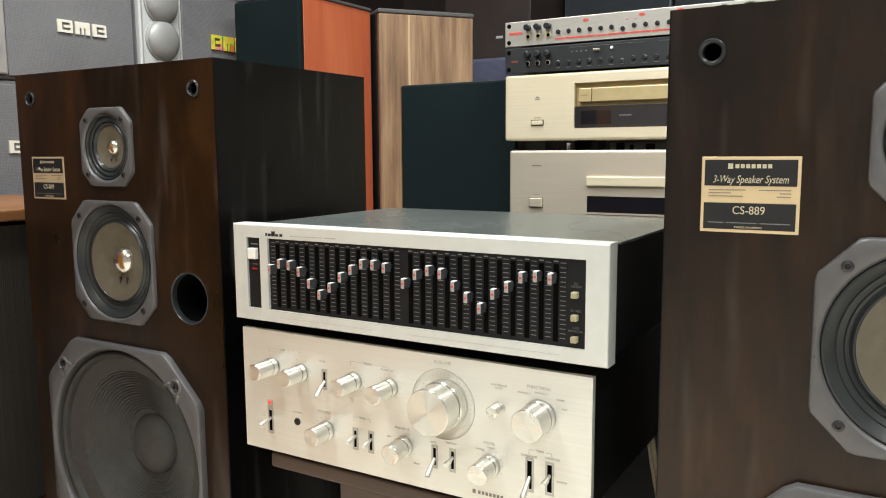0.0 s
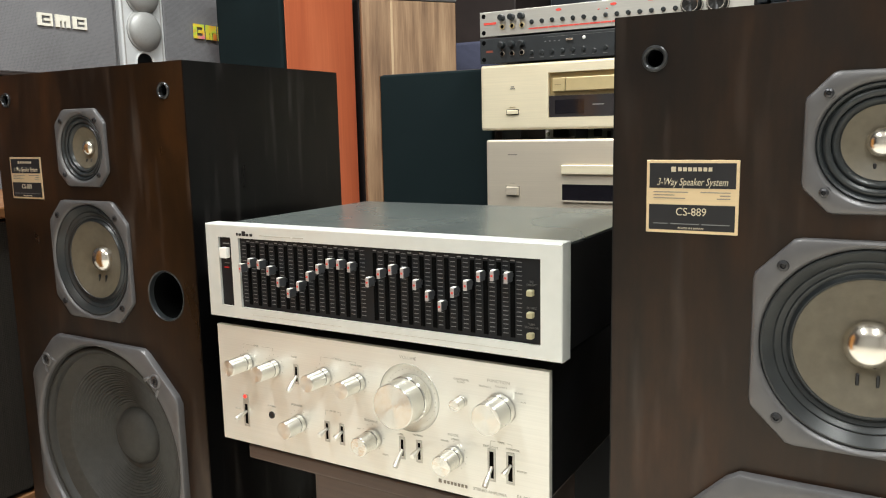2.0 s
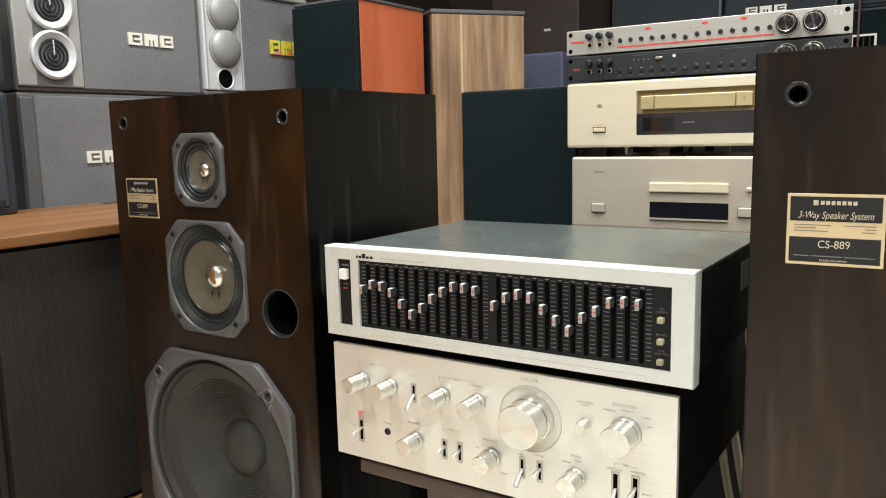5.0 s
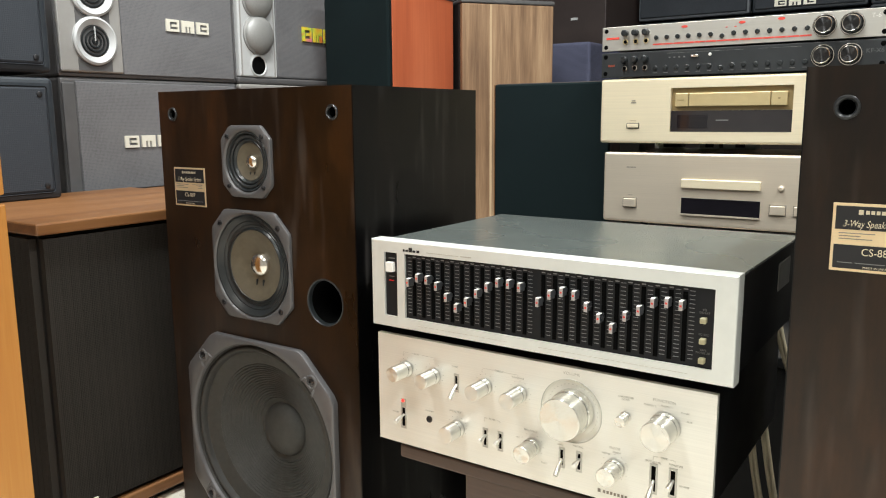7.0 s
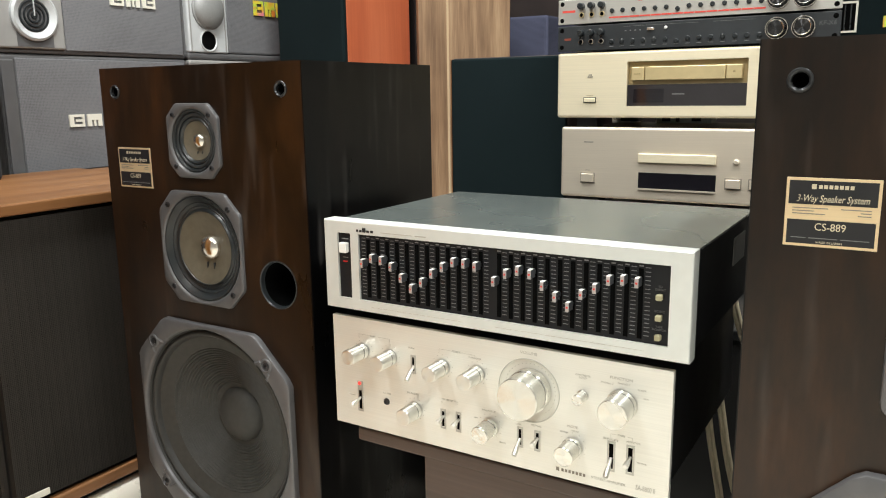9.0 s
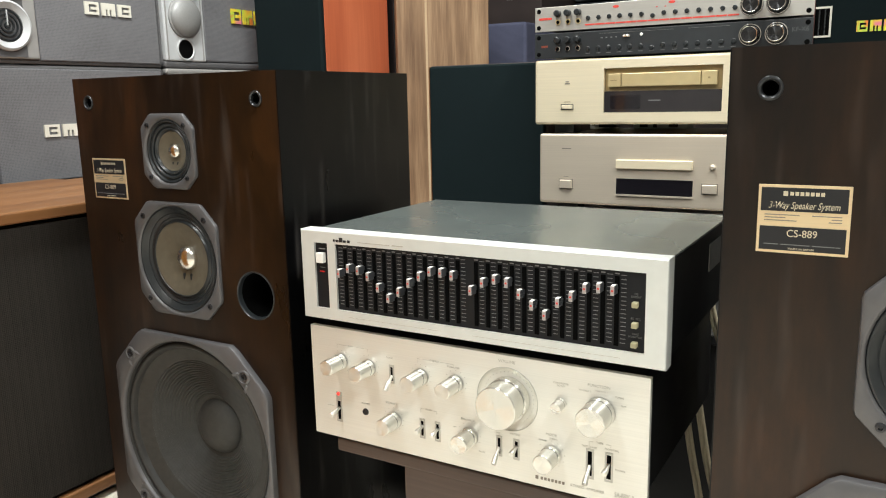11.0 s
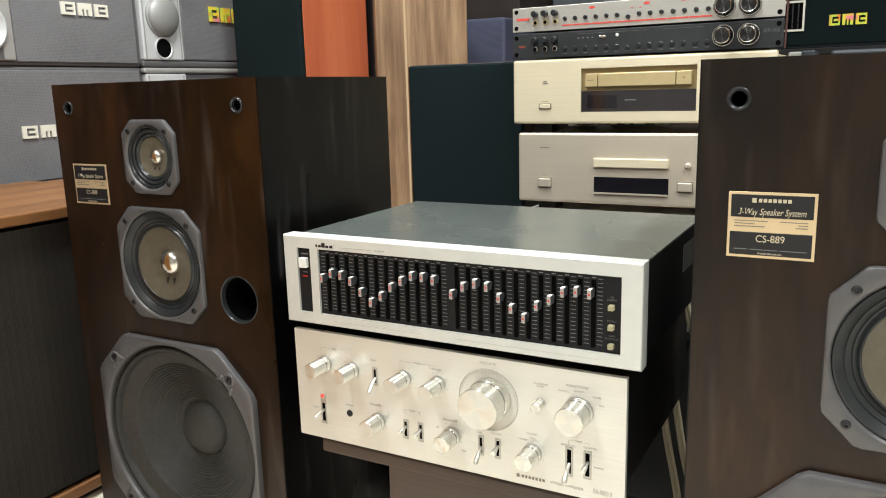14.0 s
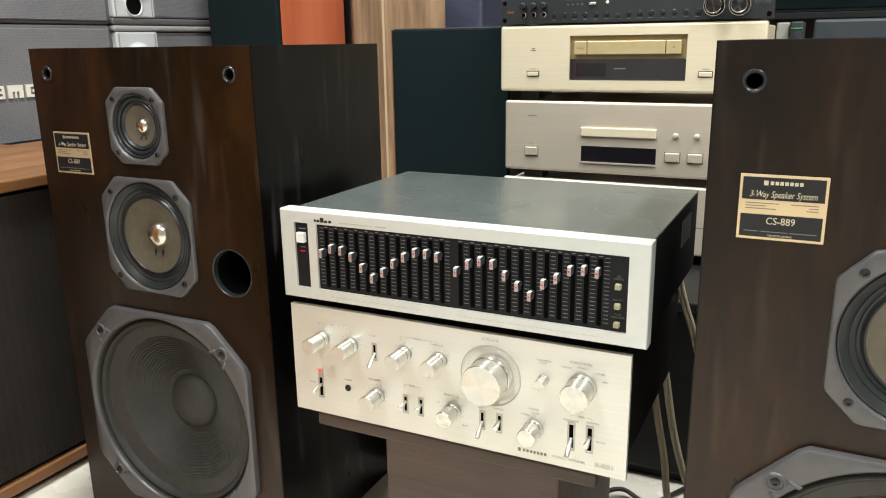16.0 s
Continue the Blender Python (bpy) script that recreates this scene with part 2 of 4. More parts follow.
M_CABDARK = plain("blue_black_cabinet", (0.024, 0.030, 0.038), 0.5, 0, 0.15, 25, 0.3)
M_BORDER = plain("warm_grey_plastic", (0.33, 0.32, 0.31), 0.42, 0.2, 0.05, 30, 0.05)
M_RING = plain("light_grey_ring", (0.52, 0.53, 0.54), 0.5, 0.1, 0.04, 30, 0.03)
M_DOME = plain("grey_mesh_dome", (0.30, 0.30, 0.295), 0.5, 0.3, 0.06, 300, 0.3)
M_LOGO = plain("cream_badge", (0.78, 0.75, 0.66), 0.35, 0.1, 0.04, 60, 0)
M_MIXER = brushed("aluminium_rack_panel", (0.55, 0.53, 0.49), 0.4, 0, 0.6, 0.03)
M_MIXBLACK = plain("black_rack_panel", (0.028, 0.031, 0.034), 0.45, 0.2, 0.1, 40, 0.03)
M_BLUE = cloth("slate_blue_cloth", (0.075, 0.08, 0.125), 0.004, 0.9, 0.3)
M_COLUMN = plain("dark_brown_panel", (0.035, 0.024, 0.022), 0.5, 0, 0.15, 12, 0.1)
M_CABLE = plain("cream_cable", (0.60, 0.53, 0.38), 0.5, 0, 0.06, 60, 0.02)
M_BLACKCABLE = plain("black_cable", (0.015, 0.015, 0.016), 0.45, 0, 0.06, 60, 0.02)
M_WALL = plain("painted_wall", (0.36, 0.345, 0.325), 0.8, 0, 0.05, 6, 0.1)
M_CEIL = plain("white_ceiling", (0.62, 0.60, 0.57), 0.85, 0, 0.03, 6, 0.1)
M_STICKER = plain("grey_paper_sticker", (0.42, 0.42, 0.40), 0.6, 0, 0.06, 40, 0)


def floor_tiles():
    m, nt, b = material("cream_floor_tile")
    v = coords(nt)
    n = noise_of(nt, v, 3.5, 6, 0.6, 0.4)
    nt.links.new(ramp(nt, n, [(0.3, (0.58, 0.53, 0.45)), (0.7, (0.74, 0.70, 0.62))]), b.inputs["Base Color"])
    rough_range(nt, b, noise_of(nt, v, 20, 3), 0.2, 0.35)
    return m


M_FLOOR = floor_tiles()


def rainbow():
    m, nt, b = material("hologram_foil")
    v = coords(nt)
    n = noise_of(nt, v, 22, 1)
    nt.links.new(ramp(nt, n, [(0.3, (0.90, 0.25, 0.35)), (0.42, (0.95, 0.62, 0.06)), (0.52, (0.90, 0.80, 0.08)), (0.60, (0.60, 0.80, 0.10)), (0.7, (0.95, 0.30, 0.06))]), b.inputs["Base Color"])
    b.inputs["Roughness"].default_value, b.inputs["Metallic"].default_value = 0.35, 0.3
    return m


M_FOIL = rainbow()

# ---- building helpers ----


def part(name, bm, mat, parent, label="", smooth=False):
    """Links a bmesh as one mesh object under a thing or a part."""
    me = bpy.data.meshes.new(name)
    bmesh.ops.recalc_face_normals(bm, faces=bm.faces)
    if smooth:
        for fc in bm.faces:
            fc.smooth = True
        for ed in bm.edges:
            ed.smooth = ed.calc_face_angle(0) < 0.6
    bm.to_mesh(me)
    bm.free()
    me.materials.append(mat)
    ob = new(name, me)
    if parent is not None:
        ob.parent = parent
    if label:
        tagged(ob, label)
    return ob


def thing(name, label, category, at=(0, 0, 0), turn=0, group="", kind=""):
    ob = new(name)
    ob.matrix_world = pose(*at, 0, 0, turn)
    ob.empty_display_size = 0.05
    return tagged(ob, label, category, group, kind)


def box(x0, x1, y0, y1, z0, z1, bevel=0.0, segs=2, bm=None):
    bm = bm or bmesh.new()
    geo = bmesh.ops.create_cube(bm, size=1)["verts"]
    for v in geo:
        v.co = Vector((x0 + (v.co.x + 0.5) * (x1 - x0), y0 + (v.co.y + 0.5) * (y1 - y0), z0 + (v.co.z + 0.5) * (z1 - z0)))
    if bevel:
        eds = list({e for v in geo for e in v.link_edges})
        bmesh.ops.bevel(bm, geom=eds, offset=bevel, segments=segs, affect="EDGES", profile=0.5)
    return bm


def lathe(profile, cx, cy, cz, n=48, bm=None, outline=None, axis="y"):
    """Turns a profile of (radius, out) round an axis that points towards -y (or +x). outline(angle) scales the radius for rows given as (None, out, inset)."""
    bm = bm or bmesh.new()
    rows = []
    for row in profile:
        r, d = row[0], row[1]
        ring = []
        if r == 0:
            ring = [None]
            p = (cx, cy - d, cz) if axis == "y" else (cx + d, cy, cz)
            rows.append([bm.verts.new(p)])
            continue
        for i in range(n):
            a = 2 * math.pi * i / n
            rr = outline(a) - row[2] if r is None else r
            u, w = rr * math.cos(a), rr * math.sin(a)
            p = (cx + u, cy - d, cz + w) if axis == "y" else (cx + d, cy + u, cz + w)
            ring[i:] = [bm.verts.new(p)]
        rows.append(ring)
    for a, b in zip(rows, rows[1:]):
        for i in range(n):
            j = (i + 1) % n
            if len(a) == 1 and len(b) == 1:
                continue
            if len(a) == 1:
                bm.faces.new((a[0], b[i], b[j]))
            elif len(b) == 1:
                bm.faces.new((a[i], b[0], a[j]))
            else:
                bm.faces.new((a[i], b[i], b[j], a[j]))
    return bm


def holed_plate(x0, x1, z0, z1, y, depth, holes, n=40):
    """An upright plate in the xz plane with round holes through it; its front at y."""
    bm = bmesh.new()
    loops = [[(x0, z0), (x1, z0), (x1, z1), (x0, z1)]]
    for hx, hz, r in holes:
        loops.append([(hx + r * math.cos(2 * math.pi * i / n), hz + r * math.sin(2 * math.pi * i / n)) for i in range(n)])
    edges = []
    for lp in loops:
        vs = [bm.verts.new((px, y, pz)) for px, pz in lp]
        edges += [bm.edges.new((vs[i], vs[(i + 1) % len(vs)])) for i in range(len(vs))]
    bmesh.ops.triangle_fill(bm, use_beauty=True, use_dissolve=False, edges=edges)
    ex = bmesh.ops.extrude_face_region(bm, geom=list(bm.faces))
    bmesh.ops.translate(bm, vec=(0, depth, 0), verts=[g for g in ex["geom"] if isinstance(g, bmesh.types.BMVert)])
    return bm


def window_frame(x0, x1, z0, z1, y0, y1, w):
    """A rectangular rim of width w between y0 and y1."""
    bm = bmesh.new()
    for a in ((x0, x1, z0, z0 + w), (x0, x1, z1 - w, z1), (x0, x0 + w, z0 + w, z1 - w), (x1 - w, x1, z0 + w, z1 - w)):
        box(a[0], a[1], y0, y1, a[2], a[3], bm=bm)
    return bm


def lettering(name, body, at, size, mat, parent, rot=(90, 0, 0), shear=0.0, align="CENTER", wide=1.0):
    """Raised print in the built-in font, as a mesh part."""
    cu = bpy.data.curves.new(name, "FONT")
    cu.body, cu.size, cu.shear, cu.align_x, cu.align_y = body, size, shear, align, "CENTER"
    cu.extrude, cu.resolution_u = 0.0002, 3
    tmp = new(name + "_text", cu)
    dep = bpy.context.evaluated_depsgraph_get()
    me = bpy.data.meshes.new_from_object(tmp.evaluated_get(dep))
    bpy.data.objects.remove(tmp)
    me.transform(pose(*at, *rot) @ Matrix.Diagonal((wide, 1, 1, 1)))
    me.materials.clear()
    me.materials.append(mat)
    ob = new(name, me)
    ob.parent = parent
    return ob


def bars(name, rows, y, mat, parent, thick=0.0003):
    """Unreadable print as flat bars; rows of (x0, x1, z0, z1)."""
    if len(rows) <= 14:
        for x0, x1, z0, z1 in rows:
            ob = part(name, box(x0, x1, y - thick, y + thick, z0, z1), mat, parent)
        return ob
    bm = bmesh.new()
    for x0, x1, z0, z1 in rows:
        box(x0, x1, y - thick, y + thick, z0, z1, bm=bm)
    return tagged(part(name, bm, mat, parent), kind="stuff")


def tube(name, points, radius, mat, parent=None):
    cu = bpy.data.curves.new(name, "CURVE")
    cu.dimensions, cu.bevel_depth, cu.bevel_resolution, cu.resolution_u = "3D", radius, 3, 8
    sp = cu.splines.new("BEZIER")
    sp.bezier_points.add(len(points) - 1)
    for bp, p in zip(sp.bezier_points, points):
        bp.co = p
        bp.handle_left_type = bp.handle_right_type = "AUTO"
    tmp = new(name + "_curve", cu)
    dep = bpy.context.evaluated_depsgraph_get()
    me = bpy.data.meshes.new_from_object(tmp.evaluated_get(dep))
    bpy.data.objects.remove(tmp)
    me.materials.clear()
    me.materials.append(mat)
    for p in me.polygons:
        p.use_smooth = True
    ob = new(name, me)
    if parent is not None:
        ob.parent = parent
    return ob


# ---- the room ----
RX0, RX1, RY0, RY1 = -2.45, 2.2, -2.6, 3.75


def setting(name, bm, mat, label, category):
    return tagged(part(name, bm, mat, None), label, category, kind="structure")


setting("floor", box(RX0, RX1, RY0, RY1, FLOOR - 0.1, FLOOR), M_FLOOR, "cream polished tile floor of the audio shop", "floor")
setting("ceiling", box(RX0 - 0.1, RX1 + 0.1, RY0 - 0.1, RY1 + 0.1, CEIL, CEIL + 0.1), M_CEIL, "plain white ceiling over the shop", "ceiling")
# west wall is out of view; dark so the left baffle reflects little
setting("wall_west", box(RX0 - 0.1, RX0, RY0 - 0.1, RY1 + 0.1, FLOOR, CEIL), M_COLUMN, "unseen closing wall, made dark to dim reflections on the left", "wall")
setting("wall_east", box(RX1, RX1 + 0.1, RY0 - 0.1, RY1 + 0.1, FLOOR, CEIL), M_WALL, "beige painted shop wall", "wall")
setting("wall_south", box(RX0, RX1, RY0 - 0.1, RY0, FLOOR, CEIL), M_WALL, "beige painted shop wall", "wall")
setting("wall_north", box(RX0, RX1, RY1, RY1 + 0.1, FLOOR, CEIL), M_COLUMN, "dark brown back wall behind the shelves", "wall")
for tx, ty in TUBES:
    lampt = thing("ceiling_light", "long white tube light fixed to the ceiling", "ceiling light", (tx, ty, CEIL), 0, "ceiling lights")
    part("housing", box(-0.10, 0.10, -0.62, 0.62, -0.06, 0.0, 0.006), M_WHITE, lampt)
    part("end_cap", box(-0.09, 0.09, -0.62, -0.608, -0.082, -0.06, 0.002), M_WHITE, lampt)
    part("end_cap", box(-0.09, 0.09, 0.608, 0.62, -0.082, -0.06, 0.002), M_WHITE, lampt)

# ---- loudspeakers ----


def cut_square(h, cut):
    def f(a):
        c, s = abs(math.cos(a)), abs(math.sin(a))
        r = h / max(c, s)
        r2 = cut / (c + s)
        return min(r, r2)
    return f


def screws(frame_part, cx, cz, off, y, r):
    for sx in (-1, 1):
        for sz in (-1, 1):
            x, z = cx + sx * off, cz + sz * off
            s = part("screw", lathe([(r * 1.4, 0.0), (r * 1.38, 0.0006), (r * 1.2, 0.0007), (r * 1.12, 0.0002), (r, 0.0002), (r * 0.9, 0.0022), (r * 0.45, 0.0030), (r * 0.35, 0.0012), (0, 0.0012)], x, y, z, 20), M_DARKMETAL, frame_part, smooth=True)


def driver(parent, kind, cx, cz, h, cut, r_in, profile_sur, profile_cone, profile_cap, mats, off, rs, thick=0.0085, sur_mat=None):
    d = new(kind)
    d.parent = parent
    tagged(d, {"woofer": "large charcoal paper woofer in a grey frame", "midrange": "tan midrange cone with a silver dust cap", "tweeter": "small tan tweeter cone with a silver cap"}[kind])
    o = cut_square(h, cut)
    fr = part("frame", lathe([(None, 0.0, 0.0), (None, thick - 0.0035, 0.0), (None, thick - 0.0012, 0.0010), (None, thick, 0.0030), (r_in + 0.0042, thick), (r_in + 0.0030, thick - 0.0006), (r_in + 0.0010, thick - 0.0026), (r_in, thick - 0.0058), (r_in, -0.02)], cx, 0, cz, 96, outline=o), M_FRAME, d, smooth=True)
    part("surround", lathe(profile_sur, cx, 0, cz, 64), sur_mat or M_RUBBER, d, smooth=True)
    part("cone", lathe(profile_cone, cx, 0, cz, 64), mats[0], d, smooth=True)
    part("dust_cap", lathe(profile_cap, cx, 0, cz, 40), mats[1], d, smooth=True)
    screws(d, cx, cz, off, -(thick - 0.0008), rs)
    return d


def cap(r, base, height, n=7):
    return [(r * math.cos(0.5 * math.pi * i / n), base + height * math.sin(0.5 * math.pi * i / n)) for i in range(n)] + [(0, base + height)]


def roll(r0, r1, d, height, n=8):
    return [(r0 + (r1 - r0) * i / n, d + height * math.sin(math.pi * i / n)) for i in range(n + 1)]


def floor_speaker(at):
    W, D, H = 0.2015, 0.303, 0.709
    t = thing("floor_speaker", "large dark rosewood three-way floor speaker with grey driver frames", "speaker", at, 0, "pair of floor speakers")
    zf = FLOOR - at[2]
    PEGS = [(-0.1675, 0.674), (0.1655, 0.674)]
    PORT = (0.1425, 0.4120, 0.0320)
    TW, MID, WF = (-0.0015, 0.6045), (-0.0020, 0.4495), (0.0015, 0.1770)
    # side panels take the shaded veneer, far darker than the baffle
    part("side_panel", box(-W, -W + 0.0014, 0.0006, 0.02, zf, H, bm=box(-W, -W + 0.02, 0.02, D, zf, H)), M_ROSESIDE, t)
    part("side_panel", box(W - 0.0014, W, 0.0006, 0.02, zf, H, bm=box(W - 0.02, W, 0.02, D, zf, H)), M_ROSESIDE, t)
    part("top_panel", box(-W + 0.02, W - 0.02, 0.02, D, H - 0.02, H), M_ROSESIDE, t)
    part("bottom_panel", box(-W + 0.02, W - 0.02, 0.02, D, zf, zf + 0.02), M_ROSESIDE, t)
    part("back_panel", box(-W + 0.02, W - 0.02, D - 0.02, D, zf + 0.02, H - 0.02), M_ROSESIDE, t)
    part("baffle", holed_plate(-W + 0.0014, W - 0.0014, zf, H, 0.0, 0.0198, [(x, z, 0.0078) for x, z in PEGS] + [PORT, (*TW, 0.046), (*MID, 0.077), (*WF, 0.1520)]), M_ROSE, t)
    for x, z in PEGS:
        part("grille_socket", lathe([(0.0106, 0.0), (0.0106, 0.0012), (0.0098, 0.0022), (0.0086, 0.0024), (0.0072, 0.0010), (0.0066, -0.003)], x, 0, z, 32), M_SOCKET, t, "worn metal grille peg socket", True)
        part("socket_hole", lathe([(0.0067, -0.003), (0.0060, -0.02), (0, -0.02)], x, 0, z, 20), M_HOLE, t, "", True)
    part("bass_port", lathe([(0.0338, 0.0), (0.0338, 0.0010), (0.0330, 0.0015), (0.0318, 0.0004), (0.0308, -0.006)], PORT[0], 0, PORT[1], 40), M_RUBBER, t, "round black bass port rim", True)
    part("port_tube", lathe([(0.0309, -0.006), (0.0304, -0.12), (0, -0.12)], PORT[0], 0, PORT[1], 32), M_HOLE, t, "", True)
    # tweeter
    driver(t, "tweeter", *TW, 0.0525, 0.0855, 0.0435, [(0.0438, 0.002), (0.0428, 0.0034), (0.0412, 0.0026)] + roll(0.0398, 0.0342, -0.0006, 0.0018, 5) + roll(0.0338, 0.0290, -0.0026, 0.0020, 5) + [(0.0280, -0.0044), (0.0268, -0.0044)],
           [(0.0276, -0.0040), (0.0262, -0.0046), (0.019, -0.0078), (0.0105, -0.0110), (0.0, -0.0110)], cap(0.0114, -0.0100, 0.0085), (M_TAN, M_CHROME), 0.0365, 0.0037, 0.0055)
    # midrange
    driver(t, "midrange", *MID, 0.0835, 0.1370, 0.0768, [(0.0772, 0.0014), (0.0764, 0.0032), (0.0750, 0.0034), (0.0718, 0.0008), (0.0676, -0.0034), (0.0664, -0.0028), (0.0652, -0.0034), (0.0636, -0.0052), (0.0620, -0.0060), (0.0608, -0.0050), (0.0596, -0.0054), (0.0578, -0.0064), (0.0562, -0.0050), (0.0552, -0.0034), (0.0540, -0.0034), (0.0530, -0.0054)],
           [(0.0538, -0.0044), (0.0522, -0.0048), (0.037, -0.0110), (0.0168, -0.0184), (0.0, -0.0184)], cap(0.0194, -0.0168, 0.0135), (M_TAN, M_CHROME), 0.0615, 0.0046, 0.0055)
    # woofer with its moulded rings
    cone = [(0.1388, -0.0044), (0.1376, -0.0062)]
    for i in range(23):
        r = 0.1365 - i * 0.0041
        lip = 0.0015 if 0.054 < r < 0.118 else 0.0003
        cone += [(r, -0.0072 - i * 0.00185), (r - 0.0018, -0.0072 - i * 0.00185 - 0.0004 + lip)]
    cone += [(0.042, -0.0515), (0.0, -0.0515)]
    wf = driver(t, "woofer", *WF, 0.1585, 0.2545, 0.1505, [(0.1506, 0.0040), (0.1494, 0.0020), (0.1484, -0.0010)] + roll(0.1480, 0.1385, -0.0020, 0.0046) + [(0.1370, -0.0075)], cone, cap(0.0445, -0.0515, 0.0235, 9), (M_CONE, M_CONE), 0.1180, 0.0050, 0.0100, M_FABRIC)
    for sx in (-1, 1):
        for sz in (-1, 1):
            bx, bz = WF[0] + sx * 0.1180, WF[1] + sz * 0.1180
            part("screw_boss", lathe([(0.0108, -0.0002), (0.0104, 0.0005), (0.0094, 0.0015), (0.0082, 0.0019), (0.0076, 0.0010), (0.0074, -0.0002)], bx, -0.0100, bz, 32), M_FRAME, wf, "", True)
            ux, uz = -sx * 0.7071, -sz * 0.7071
            for side in (-1, 1):
                fin = bmesh.new()
                a0 = Vector((bx + ux * 0.004 - uz * side * 0.011, -0.0097, bz + uz * 0.004 + ux * side * 0.011))
                a1 = a0 + Vector((ux * 0.013 - uz * side * 0.004, 0.0, uz * 0.013 + ux * side * 0.004))
                w = Vector((uz * 0.0026, 0.0, -ux * 0.0026))
                top = (a0 + a1) / 2 + Vector((0, -0.0026, 0))
                vs = [fin.verts.new(p) for p in (a0 - w, a0 + w, a1 + w, a1 - w, a0 * 0.7 + top * 0.3 + Vector((0, -0.0014, 0)), top)]
                for q in ((0, 4, 1), (0, 3, 5, 4), (1, 4, 5, 2), (2, 5, 3), (0, 1, 2, 3)):
                    fin.faces.new([vs[i] for i in q])
                part("screw_boss", fin, M_FRAME, wf, "", True)
    # lead wires on the two small cones
    for (cx, cz), r in ((TW, 0.018), (MID, 0.027)):
        for s in (-1, 1):
            part("lead_wire", box(cx + s * r * 0.26 - 0.0012, cx + s * r * 0.26 + 0.0012, 0.0074 if cz > 0.5 else 0.0122, 0.0102 if cz > 0.5 else 0.0154, cz - r * 1.20, cz - r * 0.84, 0.0006, 1), M_INK, t)
    # maker's plate
    pl = part("name_plate", box(-0.172, -0.0985, -0.0010, 0.0005, 0.532, 0.592, 0.0003, 1), M_BRASS, t, "pale brass plate with black printed panels")
    part("print_panel", box(-0.1695, -0.101, -0.0013, -0.0009, 0.569, 0.5895), M_INK, pl)
    part("print_panel", box(-0.1695, -0.101, -0.0013, -0.0009, 0.5345, 0.5555), M_INK, pl)
    cxp = -0.13525
    lettering("print", "3-Way Speaker System", (cxp, -0.0014, 0.5740), 0.0086, M_PALEINK, pl, shear=0.3, wide=0.70)
    lettering("print", "CS-889", (cxp, -0.0014, 0.5495), 0.0092, M_PALEINK, pl, wide=0.9)
    lettering("print", "MADE IN JAPAN", (cxp, -0.0014, 0.5362), 0.0024, M_PALEINK, pl, wide=1.2)
    bars("print", [(cxp - 0.0165, cxp - 0.0128, 0.5824, 0.5866)] + [(cxp - 0.0110 + i * 0.0040, cxp - 0.0110 + i * 0.0040 + 0.0029, 0.5829, 0.5861) for i in range(7)], -0.0014, M_PALEINK, pl)
    bars("print", [(cxp - 0.0305, cxp - 0.0185, 0.5394, 0.5401), (cxp - 0.0165, cxp + 0.0065, 0.5394, 0.5401), (cxp + 0.0085, cxp + 0.0305, 0.5394, 0.5401)], -0.0014, M_TICK, pl)
    bars("print", [(-0.166, -0.138, 0.5655, 0.5662), (-0.166, -0.149, 0.5630, 0.5637), (-0.166, -0.140, 0.5605, 0.5612), (-0.128, -0.105, 0.5655, 0.5662), (-0.113, -0.105, 0.5630, 0.5637), (-0.115, -0.105, 0.5605, 0.5612)], -0.0012, M_GREYINK, pl)
    return t


ls = floor_speaker((-0.9175, 0.676, 0))
copy_thing(ls, pose(0.0315, 0.648, -0.0015))

# ---- graphic equaliser ----
EX0, EX1, EZ0, EZ1, EY = -0.670, -0.2170, 0.403, 0.5150, 0.652
eq = thing("graphic_equaliser", "silver-fronted twenty-four slider graphic equaliser resting on the amplifier", "equaliser", (0, 0, 0))
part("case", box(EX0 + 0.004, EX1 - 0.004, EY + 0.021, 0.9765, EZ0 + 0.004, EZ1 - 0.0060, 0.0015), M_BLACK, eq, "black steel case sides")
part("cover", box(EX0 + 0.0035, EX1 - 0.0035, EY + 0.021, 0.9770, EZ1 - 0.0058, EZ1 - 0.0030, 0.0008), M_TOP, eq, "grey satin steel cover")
bez = bmesh.new()
PX0, PX1, PZ0, PZ1 = -0.617, -0.2385, 0.4175, 0.4995
SX0, SX1 = -0.649, -0.629
cols, rows_z, corner = (EX0, SX0, SX1, PX0, PX1, EX1), (EZ0, PZ0, PZ1, EZ1), {}
for i in range(6):
    for k in range(4):
        corner[i, k] = bez.verts.new((cols[i], EY, rows_z[k]))
for i in range(5):
    for k in range(3):
        if (i, k) not in ((1, 1), (3, 1)):
            bez.faces.new((corner[i, k], corner[i + 1, k], corner[i + 1, k + 1], corner[i, k + 1]))
back = bmesh.ops.extrude_face_region(bez, geom=list(bez.faces))
bmesh.ops.translate(bez, vec=(0, 0.021, 0), verts=[g for g in back["geom"] if isinstance(g, bmesh.types.BMVert)])
outer = [e for e in bez.edges if all(abs(v.co.y - EY) < 1e-5 for v in e.verts) and (all(abs(v.co.x - EX0) < 1e-5 for v in e.verts) or all(abs(v.co.x - EX1) < 1e-5 for v in e.verts) or all(abs(v.co.z - EZ0) < 1e-5 for v in e.verts) or all(abs(v.co.z - EZ1) < 1e-5 for v in e.verts))]
bmesh.ops.bevel(bez, geom=outer, offset=0.002, segments=3, affect="EDGES", profile=0.5)
part("bezel", bez, M_BEZEL, eq, "satin silver front bezel")
part("slider_panel", box(PX0, PX1, EY + 0.003, EY + 0.02, PZ0, PZ1), M_PANEL, eq, "black panel printed with level marks")
